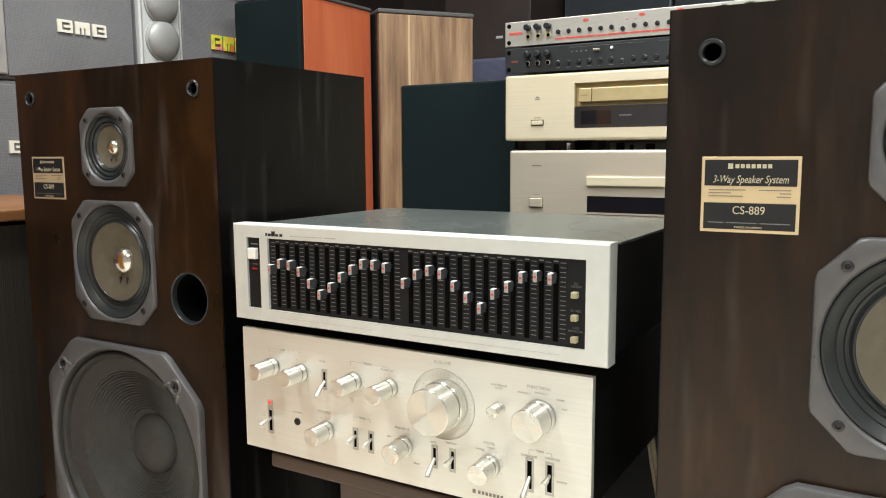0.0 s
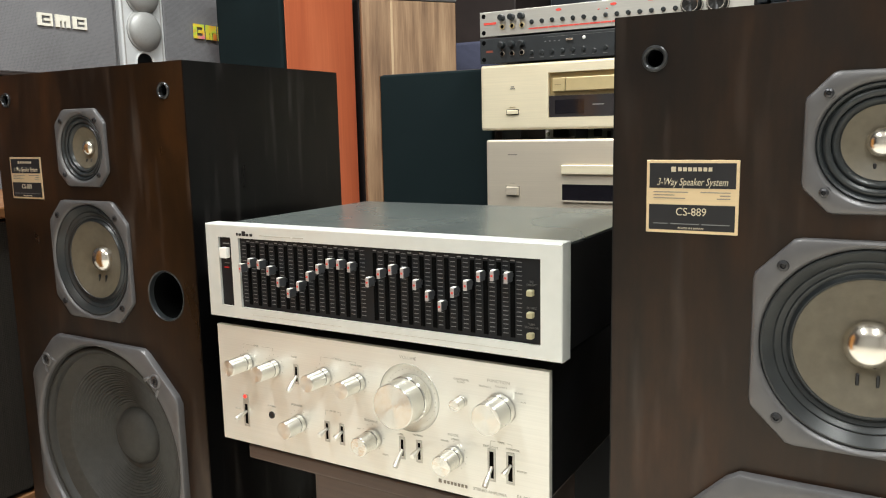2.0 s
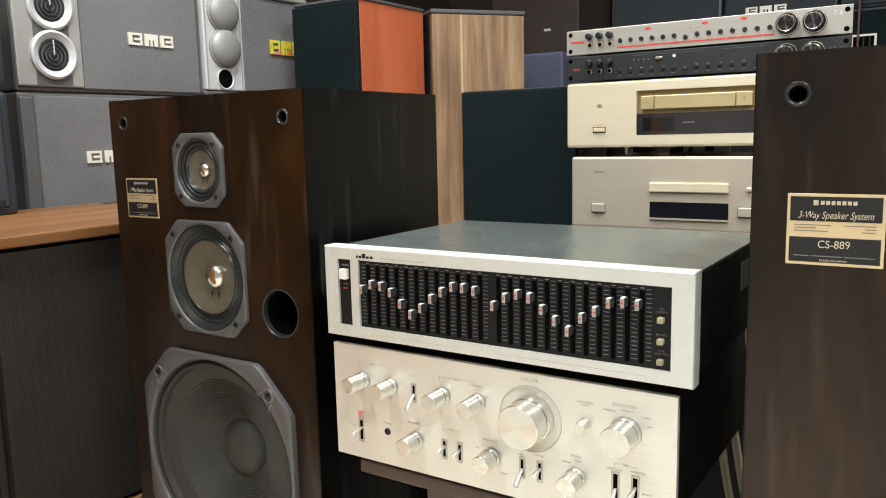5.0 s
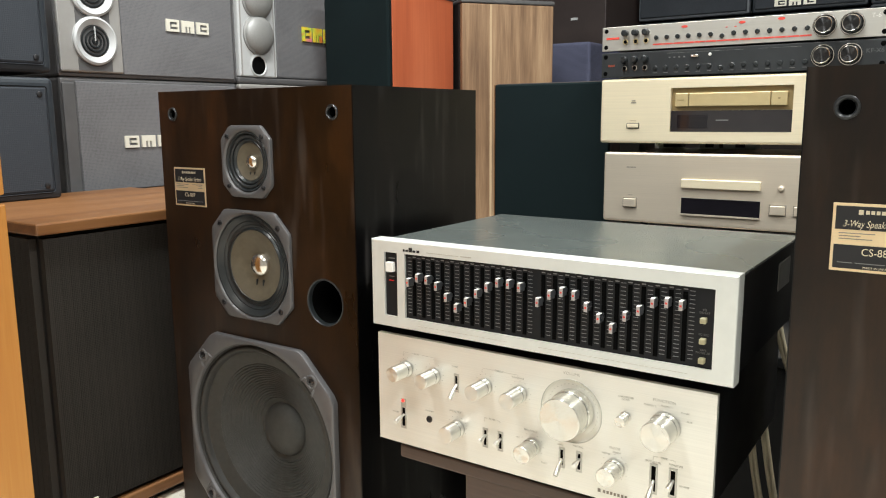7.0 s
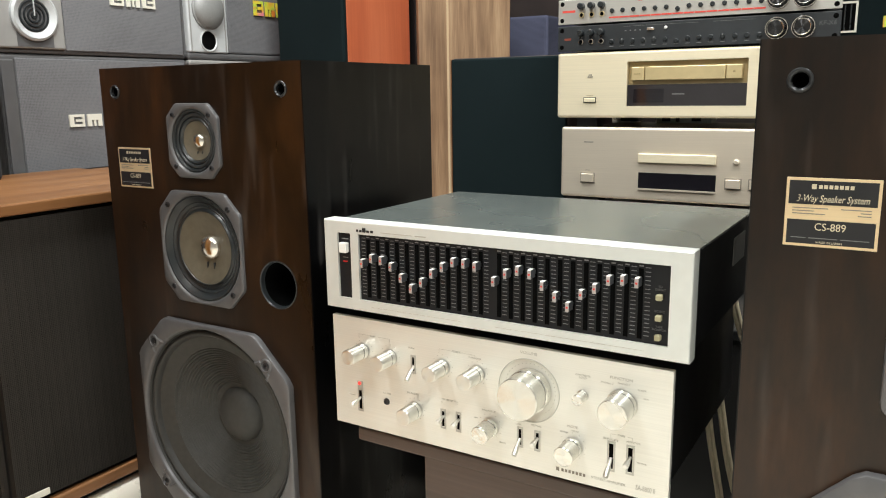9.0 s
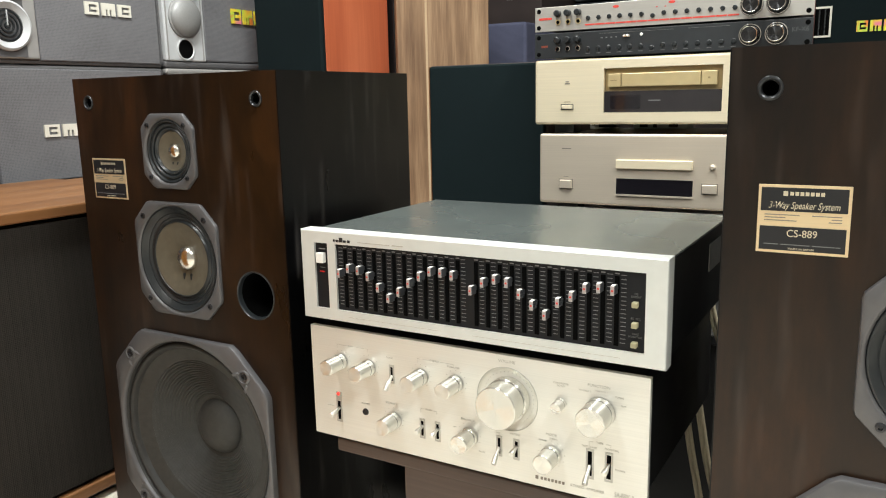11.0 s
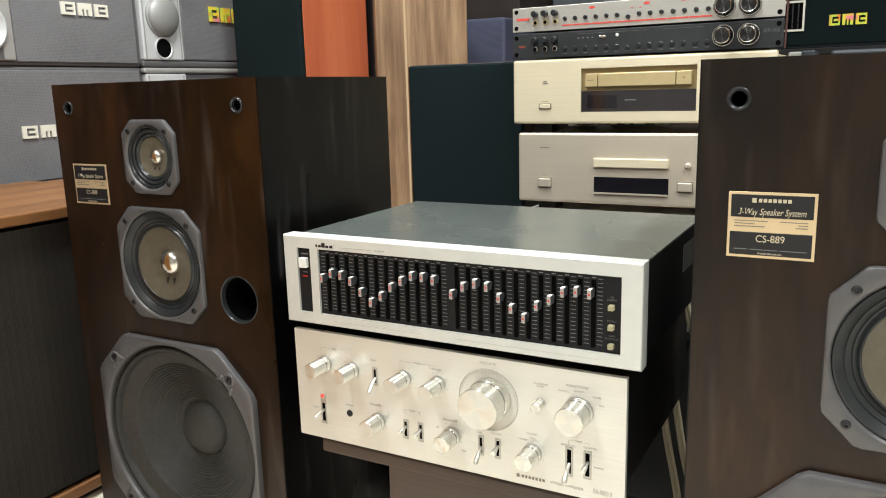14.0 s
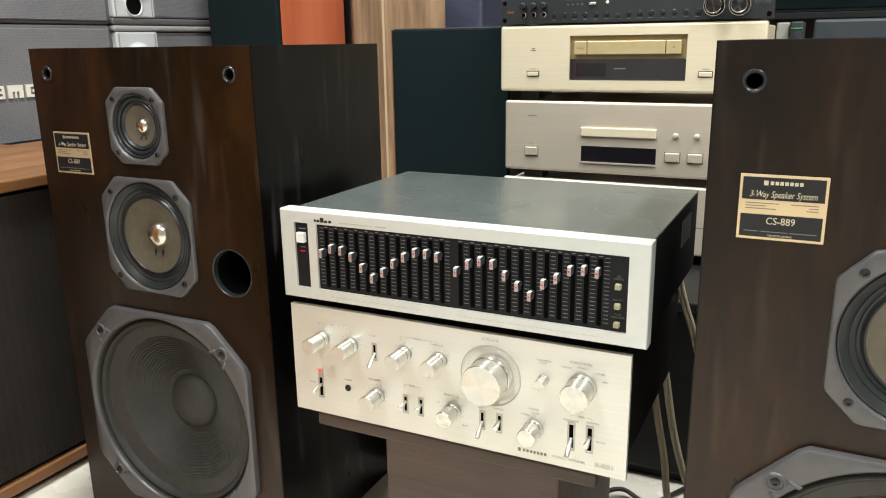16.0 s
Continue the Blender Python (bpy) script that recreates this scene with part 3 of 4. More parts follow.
part("switch_panel", box(SX0, SX1, EY + 0.003, EY + 0.02, PZ0, PZ1), M_PANEL, eq)
part("power_switch", box(-0.6445, -0.6335, EY - 0.004, EY + 0.003, 0.475, 0.4875, 0.0008), M_WHITE, eq, "white power push switch")
part("power_lamp", box(-0.6435, -0.6365, EY + 0.0022, EY + 0.0034, 0.4625, 0.464), M_LEDDIM, eq, "dim red indicator lamp")
bars("print", [(-0.644, -0.634, 0.4912, 0.4925), (-0.643, -0.6355, 0.4680, 0.4690)], EY + 0.0028, M_TICK, eq)
SLX = [-0.604 + 0.01409 * i for i in range(12)] + [-0.426 + 0.01436 * i for i in range(12)]
SLZ = [0.467, 0.474, 0.473, 0.467, 0.455, 0.444, 0.453, 0.465, 0.474, 0.481, 0.481, 0.479, 0.465, 0.475, 0.48, 0.478, 0.467, 0.457, 0.448, 0.463, 0.471, 0.481, 0.483, 0.482]
ticks = []
for i, sx in enumerate(SLX):
    part("slot", box(sx - 0.0024, sx + 0.0024, EY + 0.0024, EY + 0.0032, PZ0 + 0.004, PZ1 - 0.006), M_HOLE, eq)
    for k in range(17):
        z = PZ0 + 0.0076 + k * 0.00436
        ticks.append((sx + 0.0042, sx + 0.0096, z - 0.0003, z + 0.0003))
    ticks.append((sx - 0.0022, sx + 0.0022, PZ1 - 0.004, PZ1 - 0.0028))
    if i == 0:
        ticks += [(sx - 0.0096, sx - 0.0042, PZ0 + 0.0076 + k * 0.00436 - 0.0003, PZ0 + 0.0076 + k * 0.00436 + 0.0003) for k in range(17)]
bars("level_scale", ticks, EY + 0.0028, M_TICK, eq)
for sx, sz in zip(SLX, SLZ):
    sl = part("slider", box(sx - 0.0020, sx + 0.0020, EY - 0.0122, EY - 0.001, sz - 0.0050, sz + 0.0044, 0.0004, 1), M_SLIDER, eq, "black slider with a bright cap")
    part("cap_face", box(sx - 0.0020, sx + 0.0020, EY - 0.0128, EY - 0.0121, sz - 0.0052, sz + 0.0045, 0.0003, 1), M_CAPGREY, sl)
    part("cap_top", box(sx - 0.0019, sx + 0.0019, EY - 0.0121, EY - 0.0060, sz + 0.0043, sz + 0.0050, 0.0002, 1), M_WHITE, sl)
    part("stem", box(sx - 0.0012, sx + 0.0012, EY - 0.001, EY + 0.003, sz - 0.002, sz + 0.002), M_DARKMETAL, sl)
    part("red_mark", box(sx - 0.0011, sx + 0.0011, EY - 0.0131, EY - 0.0127, sz - 0.0014, sz + 0.0006), M_REDINK, sl)
for z, words in ((0.467, "EQ\nDEFEAT"), (0.446, "EQ REC"), (0.426, "TAPE\nMONITOR")):
    part("push_button", box(-0.2515, -0.2455, EY - 0.0035, EY + 0.003, z - 0.0028, z + 0.0028, 0.0006, 1), M_OLIVE, eq, "small olive push button")
    lettering("print", words, (-0.2485, EY + 0.0027, z + (0.0085 if "\n" in words else 0.0058)), 0.0030, M_DIMINK, eq)
bars("print", [(-0.619, -0.6165, 0.5025, 0.5055), (-0.615, -0.611, 0.5025, 0.5052), (-0.610, -0.605, 0.5025, 0.508), (-0.604, -0.600, 0.5025, 0.5052), (-0.598, -0.594, 0.5025, 0.5055)], EY - 0.0002, M_INK, eq)
bars("print", [(-0.583, -0.537, 0.5036, 0.5044), (-0.534, -0.519, 0.5034, 0.5047)], EY - 0.0001, M_FAINT, eq)
bars("print", [(-0.600, -0.47, 0.4100, 0.4103), (-0.43, -0.262, 0.4100, 0.4103)], EY - 0.0001, M_FAINT, eq)
for fx in (EX0 + 0.05, EX1 - 0.05):
    for fy in (0.70, 0.91):
        part("foot", lathe([(0.014, -0.0065), (0.015, 0.004), (0, 0.004)], fx, fy, 0.0, 20), M_RUBBER, eq).matrix_local = Matrix.Translation((fx, fy, 0.400)) @ pose(0, 0, 0, 90, 0, 0) @ Matrix.Translation((-fx, -fy, 0))
part("sticker", box(EX1 - 0.0045, EX1 - 0.0030, 0.856, 0.921, 0.461, 0.494), M_STICKER, eq, "grey paper sticker")

# ---- stereo amplifier ----
AX0, AX1, AZ0, AZ1, AY = -0.668, -0.233, 0.245, 0.3905, 0.660
amp = thing("stereo_amplifier", "brushed silver stereo amplifier with round knobs and lever switches", "amplifier", (0, 0, 0))
part("case", box(AX0 + 0.008, AX1 - 0.008, AY + 0.007, 1.0, AZ0 + 0.006, AZ1 - 0.0015, 0.0015), M_BLACK, amp, "black painted steel case")
part("faceplate", holed_plate(AX0, AX1, AZ0, AZ1, AY, 0.007, [(-0.392, 0.3398, 0.0367)], 72), M_SILVER, amp, "brushed silver faceplate")


def knob(x, z, r, depth, skirt=1.0, label=""):
    """A long turned knob: dark gap at the panel, a polished collar, a plain barrel and a flat spun face."""
    k = part("knob", lathe([(r * skirt, -0.0040 if r > 0.02 else depth * 0.05), (r * skirt, depth * 0.22), (r * skirt - 0.0006, depth * 0.24), (r, depth * 0.26), (r, depth - 0.0007), (r - 0.0007, depth), (r - 0.0011, depth), (r - 0.0011, depth - 0.0008)], x, AY, z, 72), M_KNOB, amp, label, True)
    turns = int(r / 0.00042)
    step = (r - 0.0011) / turns
    spun = [(r - 0.0011 - i * step / 2, depth - (0.0 if i % 2 else 0.075 * step)) for i in range(2 * turns)] + [(0, depth)]
    part("spun_face", lathe(spun, x, AY, z, 64), M_KNOB, k)
    part("shadow_gap", lathe([(r * 0.93, -0.006 if r > 0.02 else 0.0), (r * 0.93, depth * 0.07)], x, AY, z, 40), M_INK, k)
    part("collar_line", lathe([(r * 1.004, depth * 0.255), (r * 1.006, depth * 0.27), (r * 1.004, depth * 0.285)], x, AY, z, 48), M_DARKMETAL, k)
    return k


def lever(x, z, up, length=0.020, plate=(0.0050, 0.0150)):
    w, h = plate
    s = part("switch_plate", window_frame(x - w, x + w, z - h, z + h, AY - 0.0006, AY + 0.001, 0.0020), M_PLATE, amp, "toggle switch plate")
    part("slot", box(x - w + 0.0020, x + w - 0.0020, AY - 0.0002, AY + 0.0006, z - h + 0.0030, z + h - 0.0030), M_HOLE, s)
    lv = lathe([(0.0016, 0), (0.0019, length * 0.35), (0.0028, length * 0.55), (0.0031, length), (0.0025, length + 0.0012), (0, length + 0.0014)], 0, 0, 0, 18)
    o = part("lever", lv, M_KNOB, s, "", True)
    o.matrix_local = Matrix.Translation((x, AY, z + (0.003 if up else -0.002))) @ pose(0, 0, 0, 12 if up else 42, 0, 0)
    return s


ROW1, ROW2 = 0.3415, 0.2815
part("volume_recess", lathe([(0.0368, 0.0), (0.0364, -0.0012), (0.0345, -0.0030), (0.0300, -0.0046), (0.0250, -0.0052), (0, -0.0052)], -0.392, AY, 0.3398, 72), M_RECESS, amp, "spun silver volume dial", True)
part("recess_edge", lathe([(0.0374, 0.0), (0.0372, 0.0005), (0.0367, 0.0004), (0.0366, -0.0006)], -0.392, AY, 0.3398, 72), M_PLATE, amp, "", True)
knob(-0.3912, 0.3402, 0.0239, 0.0325, 1.05, "large volume knob")
knob(-0.2850, 0.3452, 0.0157, 0.0320, 1.04)
knob(-0.6220, 0.3484, 0.0096, 0.0315, 1.05)
knob(-0.5797, 0.3466, 0.0096, 0.0295, 1.05)
knob(-0.5046, 0.3474, 0.0096, 0.0315, 1.05)
knob(-0.4576, 0.3473, 0.0097, 0.0318, 1.05)
knob(-0.3284, 0.3466, 0.0060, 0.0165, 1.06)
knob(-0.5446, 0.2848, 0.0101, 0.0275, 1.05)
knob(-0.4402, 0.2858, 0.0104, 0.0278, 1.05)
knob(-0.3386, 0.2852, 0.0107, 0.0278, 1.05)
lever(-0.5455, 0.3437, False, 0.020, (0.0036, 0.0118))
lever(-0.6277, 0.2820, True, 0.018, (0.0043, 0.0155))
lever(-0.5038, 0.2824, True, 0.014, (0.0037, 0.0125))
lever(-0.4827, 0.2825, True, 0.014, (0.0037, 0.0125))
lever(-0.4020, 0.2823, False, 0.020, (0.0037, 0.0124))
lever(-0.3806, 0.2824, True, 0.014, (0.0037, 0.0125))
lever(-0.2950, 0.2850, False, 0.021, (0.0044, 0.0172))
lever(-0.2742, 0.2855, True, 0.016, (0.0044, 0.0166))
part("power_plate", box(-0.6320, -0.6234, AY - 0.0005, AY + 0.0005, 0.2976, 0.3070), M_PLATE, amp)
part("power_lamp", lathe([(0.0022, 0), (0.0020, 0.0016), (0, 0.0022)], -0.6285, AY, 0.304, 16), M_LED, amp, "small red power lamp")
part("headphone_jack", lathe([(0.0044, 0.0), (0.0042, 0.0012), (0.0034, 0.0014), (0.0029, 0.0002), (0, 0.0002)], -0.5868, AY, 0.2875, 24), M_INK, amp, "black headphone socket", True)
for words, x, z, s in (("VOLUME", -0.392, 0.3835, 0.0046), ("FUNCTION", -0.2865, 0.3730, 0.0042), ("BALANCE", -0.4420, 0.3055, 0.0036), ("MODE", -0.3390, 0.3085, 0.0038), ("SPEAKERS", -0.5475, 0.3060, 0.0034), ("TREBLE", -0.4850, 0.3695, 0.0032), ("TURNOVER", -0.4600, 0.3660, 0.0028), ("POWER", -0.641, 0.2865, 0.0024), ("PHONES", -0.5865, 0.2985, 0.0028), ("CARTRIDGE\nLOAD", -0.3285, 0.3680, 0.0028), ("PHONO 1", -0.2835, 0.3680, 0.0026), ("PHONO 2", -0.3015, 0.3660, 0.0026), ("TUNER", -0.2645, 0.3645, 0.0024), ("AUX", -0.2600, 0.3560, 0.0024), ("TAPE", -0.2845, 0.3105, 0.0030), ("DUPLICATE", -0.296, 0.3040, 0.0028), ("MONITOR", -0.2715, 0.3055, 0.0028), ("LOW", -0.404, 0.2975, 0.0026), ("MUTING", -0.382, 0.3000, 0.0028), ("STEREO", -0.3365, 0.3040, 0.0024), ("REVERSE", -0.3490, 0.3005, 0.0022), ("LEFT", -0.459, 0.2935, 0.0020), ("RIGHT", -0.424, 0.2700, 0.0024), ("SOURCE", -0.262, 0.2845, 0.0024), ("FILTER", -0.4945, 0.3075, 0.0026), ("BASS", -0.6060, 0.3700, 0.0030), ("TONE", -0.548, 0.3640, 0.0030)):
    lettering("print", words, (x, AY - 0.0002, z), s, M_FAINT, amp, wide=1.15)
for x0, x1, z in ((-0.5085, -0.4600, 0.3695), (-0.6270, -0.5800, 0.3700), (-0.296, -0.2725, 0.3105), (-0.5055, -0.4835, 0.3075)):
    mid, gap = (x0 + x1) / 2, 0.0065
    bars("print_line", [(x0, mid - gap, z - 0.00015, z + 0.00015), (mid + gap, x1, z - 0.00015, z + 0.00015), (x0 - 0.00015, x0 + 0.00015, z - 0.0055, z - 0.00015), (x1 - 0.00015, x1 + 0.00015, z - 0.0035, z - 0.00015)], AY, M_FAINT, amp)
dial = bmesh.new()
for i in range(31):
    a = math.radians(-50 + i * 280 / 30)
    px, pz = -0.392 + 0.0305 * math.cos(a), 0.3398 + 0.0305 * math.sin(a)
    box(px - 0.0004, px + 0.0004, AY + 0.0038, AY + 0.0052, pz - 0.0004, pz + 0.0004, bm=dial)
tagged(part("dial_scale", dial, M_FAINT, amp), kind="stuff")
for kx, kz, kr in [(x, 0.349, 0.0138) for x in (-0.620, -0.579, -0.504, -0.457)] + [(-0.5448, 0.2866, 0.0140), (-0.4404, 0.2874, 0.0146), (-0.3386, 0.2866, 0.0150)]:
    dm = bmesh.new()
    for i in range(11):
        a = math.radians(-55 + i * 29)
        px, pz = kx + kr * math.cos(a), kz + kr * math.sin(a)
        box(px - 0.0004, px + 0.0004, AY - 0.0003, AY + 0.0003, pz - 0.0004, pz + 0.0004, bm=dm)
    tagged(part("dial_scale", dm, M_FAINT, amp), kind="stuff")
bars("print", [(-0.3575, -0.3540, 0.2532, 0.2574)] + [(-0.3512 + i * 0.0042, -0.3512 + i * 0.0042 + 0.0027, 0.2536, 0.2569) for i in range(7)], AY - 0.0001, M_GREYINK, amp)
lettering("print", "STEREO AMPLIFIER", (-0.2975, AY - 0.0002, 0.2555), 0.0042, M_FAINT, amp, wide=1.1)
lettering("print", "SA-8800 II", (-0.2570, AY - 0.0002, 0.2565), 0.0080, M_FAINT, amp, wide=0.62)
for fx in (AX0 + 0.06, AX1 - 0.06):
    for fy in (0.72, 0.95):
        part("foot", box(fx - 0.015, fx + 0.015, fy - 0.015, fy + 0.015, 0.2275, AZ0 + 0.007, 0.002), M_RUBBER, amp)

# ---- stand under the amplifier ----
st = thing("wooden_stand", "brown wooden stand with a board top on a solid plinth", "stand", (0, 0, 0))
part("top_board", box(-0.657, -0.272, 0.688, 0.99, 0.2085, 0.2275, 0.003), M_STAND, st)
part("plinth", box(-0.556, -0.318, 0.695, 0.96, FLOOR, 0.2085, 0.003), M_STAND, st)

# ---- stack of players and mixers behind ----
RY = 1.352


def recessed(bm, x0, x1, z0, z1, y, depth):
    """Sinks a rectangular recess into the flat front of a bevelled panel."""
    front = min(bm.faces, key=lambda f: f.calc_center_median().y - f.calc_area())
    outer = sorted(front.verts, key=lambda v: math.atan2(v.co.z - (z0 + z1) / 2, v.co.x - (x0 + x1) / 2))
    bmesh.ops.delete(bm, geom=[front], context="FACES_ONLY")
    ring = [(x0, z0), (x1, z0), (x1, z1), (x0, z1)]
    lip = [bm.verts.new((x, y, z)) for x, z in ring]
    low = [bm.verts.new((x, y + depth, z)) for x, z in ring]
    for i in range(4):
        j = (i + 1) % 4
        bm.faces.new((outer[i], outer[j], lip[j], lip[i]))
        bm.faces.new((lip[i], lip[j], low[j], low[i]))
    bm.faces.new(low)
    return bm


def tray_player(name, label, x0, x1, z0, z1, mat, body_mat, recess=None):
    t = thing(name, label, "disc player", (0, 0, 0))
    part("case", box(x0 + 0.012, x1 - 0.012, RY + 0.012, RY + 0.36, z0 + 0.004, z1 - 0.004, 0.002), body_mat, t)
    plate = box(x0, x1, RY, RY + 0.014, z0, z1, 0.0045, 3)
    part("faceplate", recessed(plate, *recess, RY, 0.010) if recess else plate, mat, t)
    for fx in (x0 + 0.05, x1 - 0.05):
        for fy in (RY + 0.05, RY + 0.31):
            part("foot", box(fx - 0.02, fx + 0.02, fy - 0.02, fy + 0.02, z0 - 0.018, z0 + 0.005, 0.002), M_RUBBER, t)
    return t


cd1 = tray_player("disc_player", "champagne gold disc player with a recessed tray and dark display", -0.659, -0.178, 0.615, 0.737, M_CHAMP, M_CHAMP, (-0.5205, -0.308, 0.6365, 0.7175))
# recess floor with its shade in the colour
part("tray_recess", box(-0.5200, -0.3085, RY + 0.0085, RY + 0.0102, 0.676, 0.7170), M_OLDGOLD, cd1)
part("display", box(-0.5200, -0.3085, RY + 0.0030, RY + 0.0102, 0.6370, 0.6755, 0.0003, 1), M_SMOKE, cd1, "smoked glass display window")
part("readout", box(-0.508, -0.452, RY + 0.0026, RY + 0.004, 0.6435, 0.668), M_GLASS, cd1, "dark readout panel")
part("disc_tray", box(-0.4875, -0.3455, RY + 0.0010, RY + 0.0095, 0.683, 0.7075, 0.0012), M_GOLD, cd1, "gold disc tray")
part("tray_button", box(-0.5125, -0.4887, RY + 0.0008, RY + 0.0095, 0.683, 0.7075, 0.0012), M_GOLD, cd1)
part("tray_button", box(-0.3443, -0.3175, RY + 0.0008, RY + 0.0095, 0.683, 0.7075, 0.0012), M_GOLD, cd1)
bars("print", [(-0.508, -0.496, 0.6945, 0.6957), (-0.333, -0.329, 0.694, 0.697)], RY + 0.0008, M_OLDGOLD, cd1)
for bx in (-0.592, -0.274):
    bt = part("button_surround", window_frame(bx - 0.0125, bx + 0.0125, 0.643, 0.6535, RY - 0.001, RY + 0.002, 0.0012), M_INK, cd1)
    part("button", box(bx - 0.011, bx + 0.011, RY - 0.003, RY + 0.002, 0.6445, 0.652, 0.0008), M_CHAMP, bt)
    bars("print", [(bx - 0.006, bx + 0.006, 0.6570, 0.6580)], RY - 0.0002, M_OLDGOLD, cd1)
bars("print", [(-0.597, -0.587, 0.6905, 0.6925), (-0.5955, -0.5885, 0.6940, 0.6960)], RY - 0.0002, M_GREYINK, cd1)
bars("print", [(-0.437, -0.415, 0.6570, 0.6590)], RY + 0.0030, M_TICK, cd1)

cd2 = tray_player("disc_player", "pale champagne disc player with a slim tray and square buttons", -0.649, -0.178, 0.462, 0.597, M_CHAMP2, M_CHAMP2)
part("disc_tray", box(-0.493, -0.3525, RY - 0.005, RY + 0.002, 0.533, 0.5495, 0.001), M_CHAMP, cd2, "slim pale gold tray door")
part("display", box(-0.4925, -0.3515, RY - 0.0008, RY + 0.002, 0.485, 0.5145), M_GLASS, cd2, "dark glossy display window")
part("display_sill", box(-0.4925, -0.3515, RY - 0.0035, RY + 0.001, 0.482, 0.4848), M_CHAMP2, cd2)
for bx in (-0.593, -0.322, -0.282, -0.242):
    b = part("button", box(bx - 0.0125, bx + 0.0125, RY - 0.005, RY + 0.001, 0.492, 0.508, 0.0012), M_CHAMP2, cd2)
    part("button_shadow_gap", window_frame(bx - 0.0145, bx + 0.0145, 0.490, 0.510, RY - 0.0005, RY + 0.001, 0.0018), M_GREYINK, b)
for bx in (-0.318, -0.281, -0.242):
    part("small_knob", lathe([(0.0058, 0), (0.0058, 0.001), (0.0042, 0.0014), (0.0042, 0.005), (0.0030, 0.006), (0, 0.006)], bx, RY, 0.539, 20), M_CHAMP2, cd2, "", True)
bars("print", [(-0.602, -0.583, 0.5680, 0.5698), (-0.598, -0.588, 0.5145, 0.5153)], RY - 0.0002, M_GREYINK, cd2)

am3 = tray_player("silver_component", "cream-white audio component at the bottom of the stack", -0.652, -0.178, 0.318, 0.4465, M_CHAMP2, M_WHITE)
part("front_seam", box(-0.648, -0.182, RY - 0.0006, RY + 0.001, 0.372, 0.3735), M_GREYINK, am3)
lowrack = thing("low_cabinet", "black low equipment cabinet carrying the players", "cabinet", (0, 0, 0))
part("body", box(-0.70, 0.24, 1.135, RY + 0.42, FLOOR + 0.02, 0.283, 0.003), M_BLACK, lowrack)
part("top", box(-0.705, 0.245, 1.13, RY + 0.425, 0.283, 0.300, 0.002), M_BLACK, lowrack)
part("plinth", box(-0.68, 0.22, 1.15, RY + 0.40, FLOOR, FLOOR + 0.02), M_BLACK, lowrack)


def rack_mixer(name, label, z0, z1, mat, ink, dark):
    t = thing(name, label, "mixer", (0, 0, 0))
    x0, x1 = -0.6585, -0.171
    part("case", box(x0 + 0.022, x1 - 0.022, RY + 0.003, RY + 0.22, z0 + 0.001, z1 - 0.001, 0.001), M_BLACK, t)
    part("faceplate", box(x0, x1, RY - 0.001, RY + 0.003, z0, z1, 0.0008), mat, t)
    zc = (z0 + z1) / 2
    for hx in (x0 + 0.008, x1 - 0.008):
        for hz in (z0 + 0.0075, z1 - 0.0075):
            part("rack_hole", lathe([(0.0042, 0), (0.0040, 0.0004), (0, 0.0004)], hx, RY - 0.001, hz, 16), M_HOLE, t)
    for i in range(3):
        x = -0.6115 + i * 0.0200
        part("small_knob", lathe([(0.0062, 0), (0.0058, 0.010), (0.0045, 0.011), (0, 0.011)], x, RY - 0.001, zc + 0.0095, 20), M_RUBBER, t, "", True)
        part("socket", lathe([(0.0052, 0), (0.0050, 0.0018), (0.0036, 0.002), (0.0034, 0.0004)], x, RY - 0.001, zc - 0.0065, 20), M_GOLD if mat is M_MIXER else M_CHROME, t, "", True)
        part("socket_hole", lathe([(0.0035, 0.0006), (0, 0.0006)], x, RY - 0.001, zc - 0.0065, 16), M_HOLE, t)
    for i in range(14):
        x = -0.552 + i * 0.0199
        part("small_knob", lathe([(0.0042, 0), (0.0040, 0.0022), (0.0032, 0.0028), (0, 0.0028)], x, RY - 0.001, zc - (0.002 if mat is M_MIXER else 0.008) - (0.004 if i == 6 else 0), 16), M_RUBBER, t, "", True)
    for x in (-0.267, -0.226):
        k = part("level_dial", lathe([(0.0185, 0.0), (0.0185, 0.002), (0.0172, 0.003), (0.0165, 0.001), (0.0148, 0.001), (0.0142, 0.014), (0.0130, 0.0155), (0, 0.0150)], x, RY - 0.001, zc + 0.0005, 40), M_DIAL, t, "large knurled level dial with a bright ring", True)
        part("bright_ring", lathe([(0.0182, 0.0020), (0.0178, 0.0034), (0.0168, 0.0034), (0.0165, 0.0020)], x, RY - 0.001, zc + 0.0005, 40), M_CHROME, k, "", True)
        part("cap_ring", lathe([(0.0136, 0.0152), (0.0130, 0.0162), (0.0122, 0.0160), (0.0120, 0.0150)], x, RY - 0.001, zc + 0.0005, 40), M_CHROME, k, "", True)
    return t, zc


mx, zc = rack_mixer("rack_mixer", "silver rack mixer with black dials and red printing", 0.7895, 0.8345, M_MIXER, M_REDINK, M_INK)
bars("print", [(-0.558 + i * 0.0195, -0.558 + i * 0.0195 + 0.0185, zc - 0.0155, zc - 0.0128) for i in range(14)], RY - 0.0012, M_REDINK, mx)
bars("print", [(-0.650, -0.624, zc - 0.001, zc + 0.003)], RY - 0.0012, M_REDINK, mx)
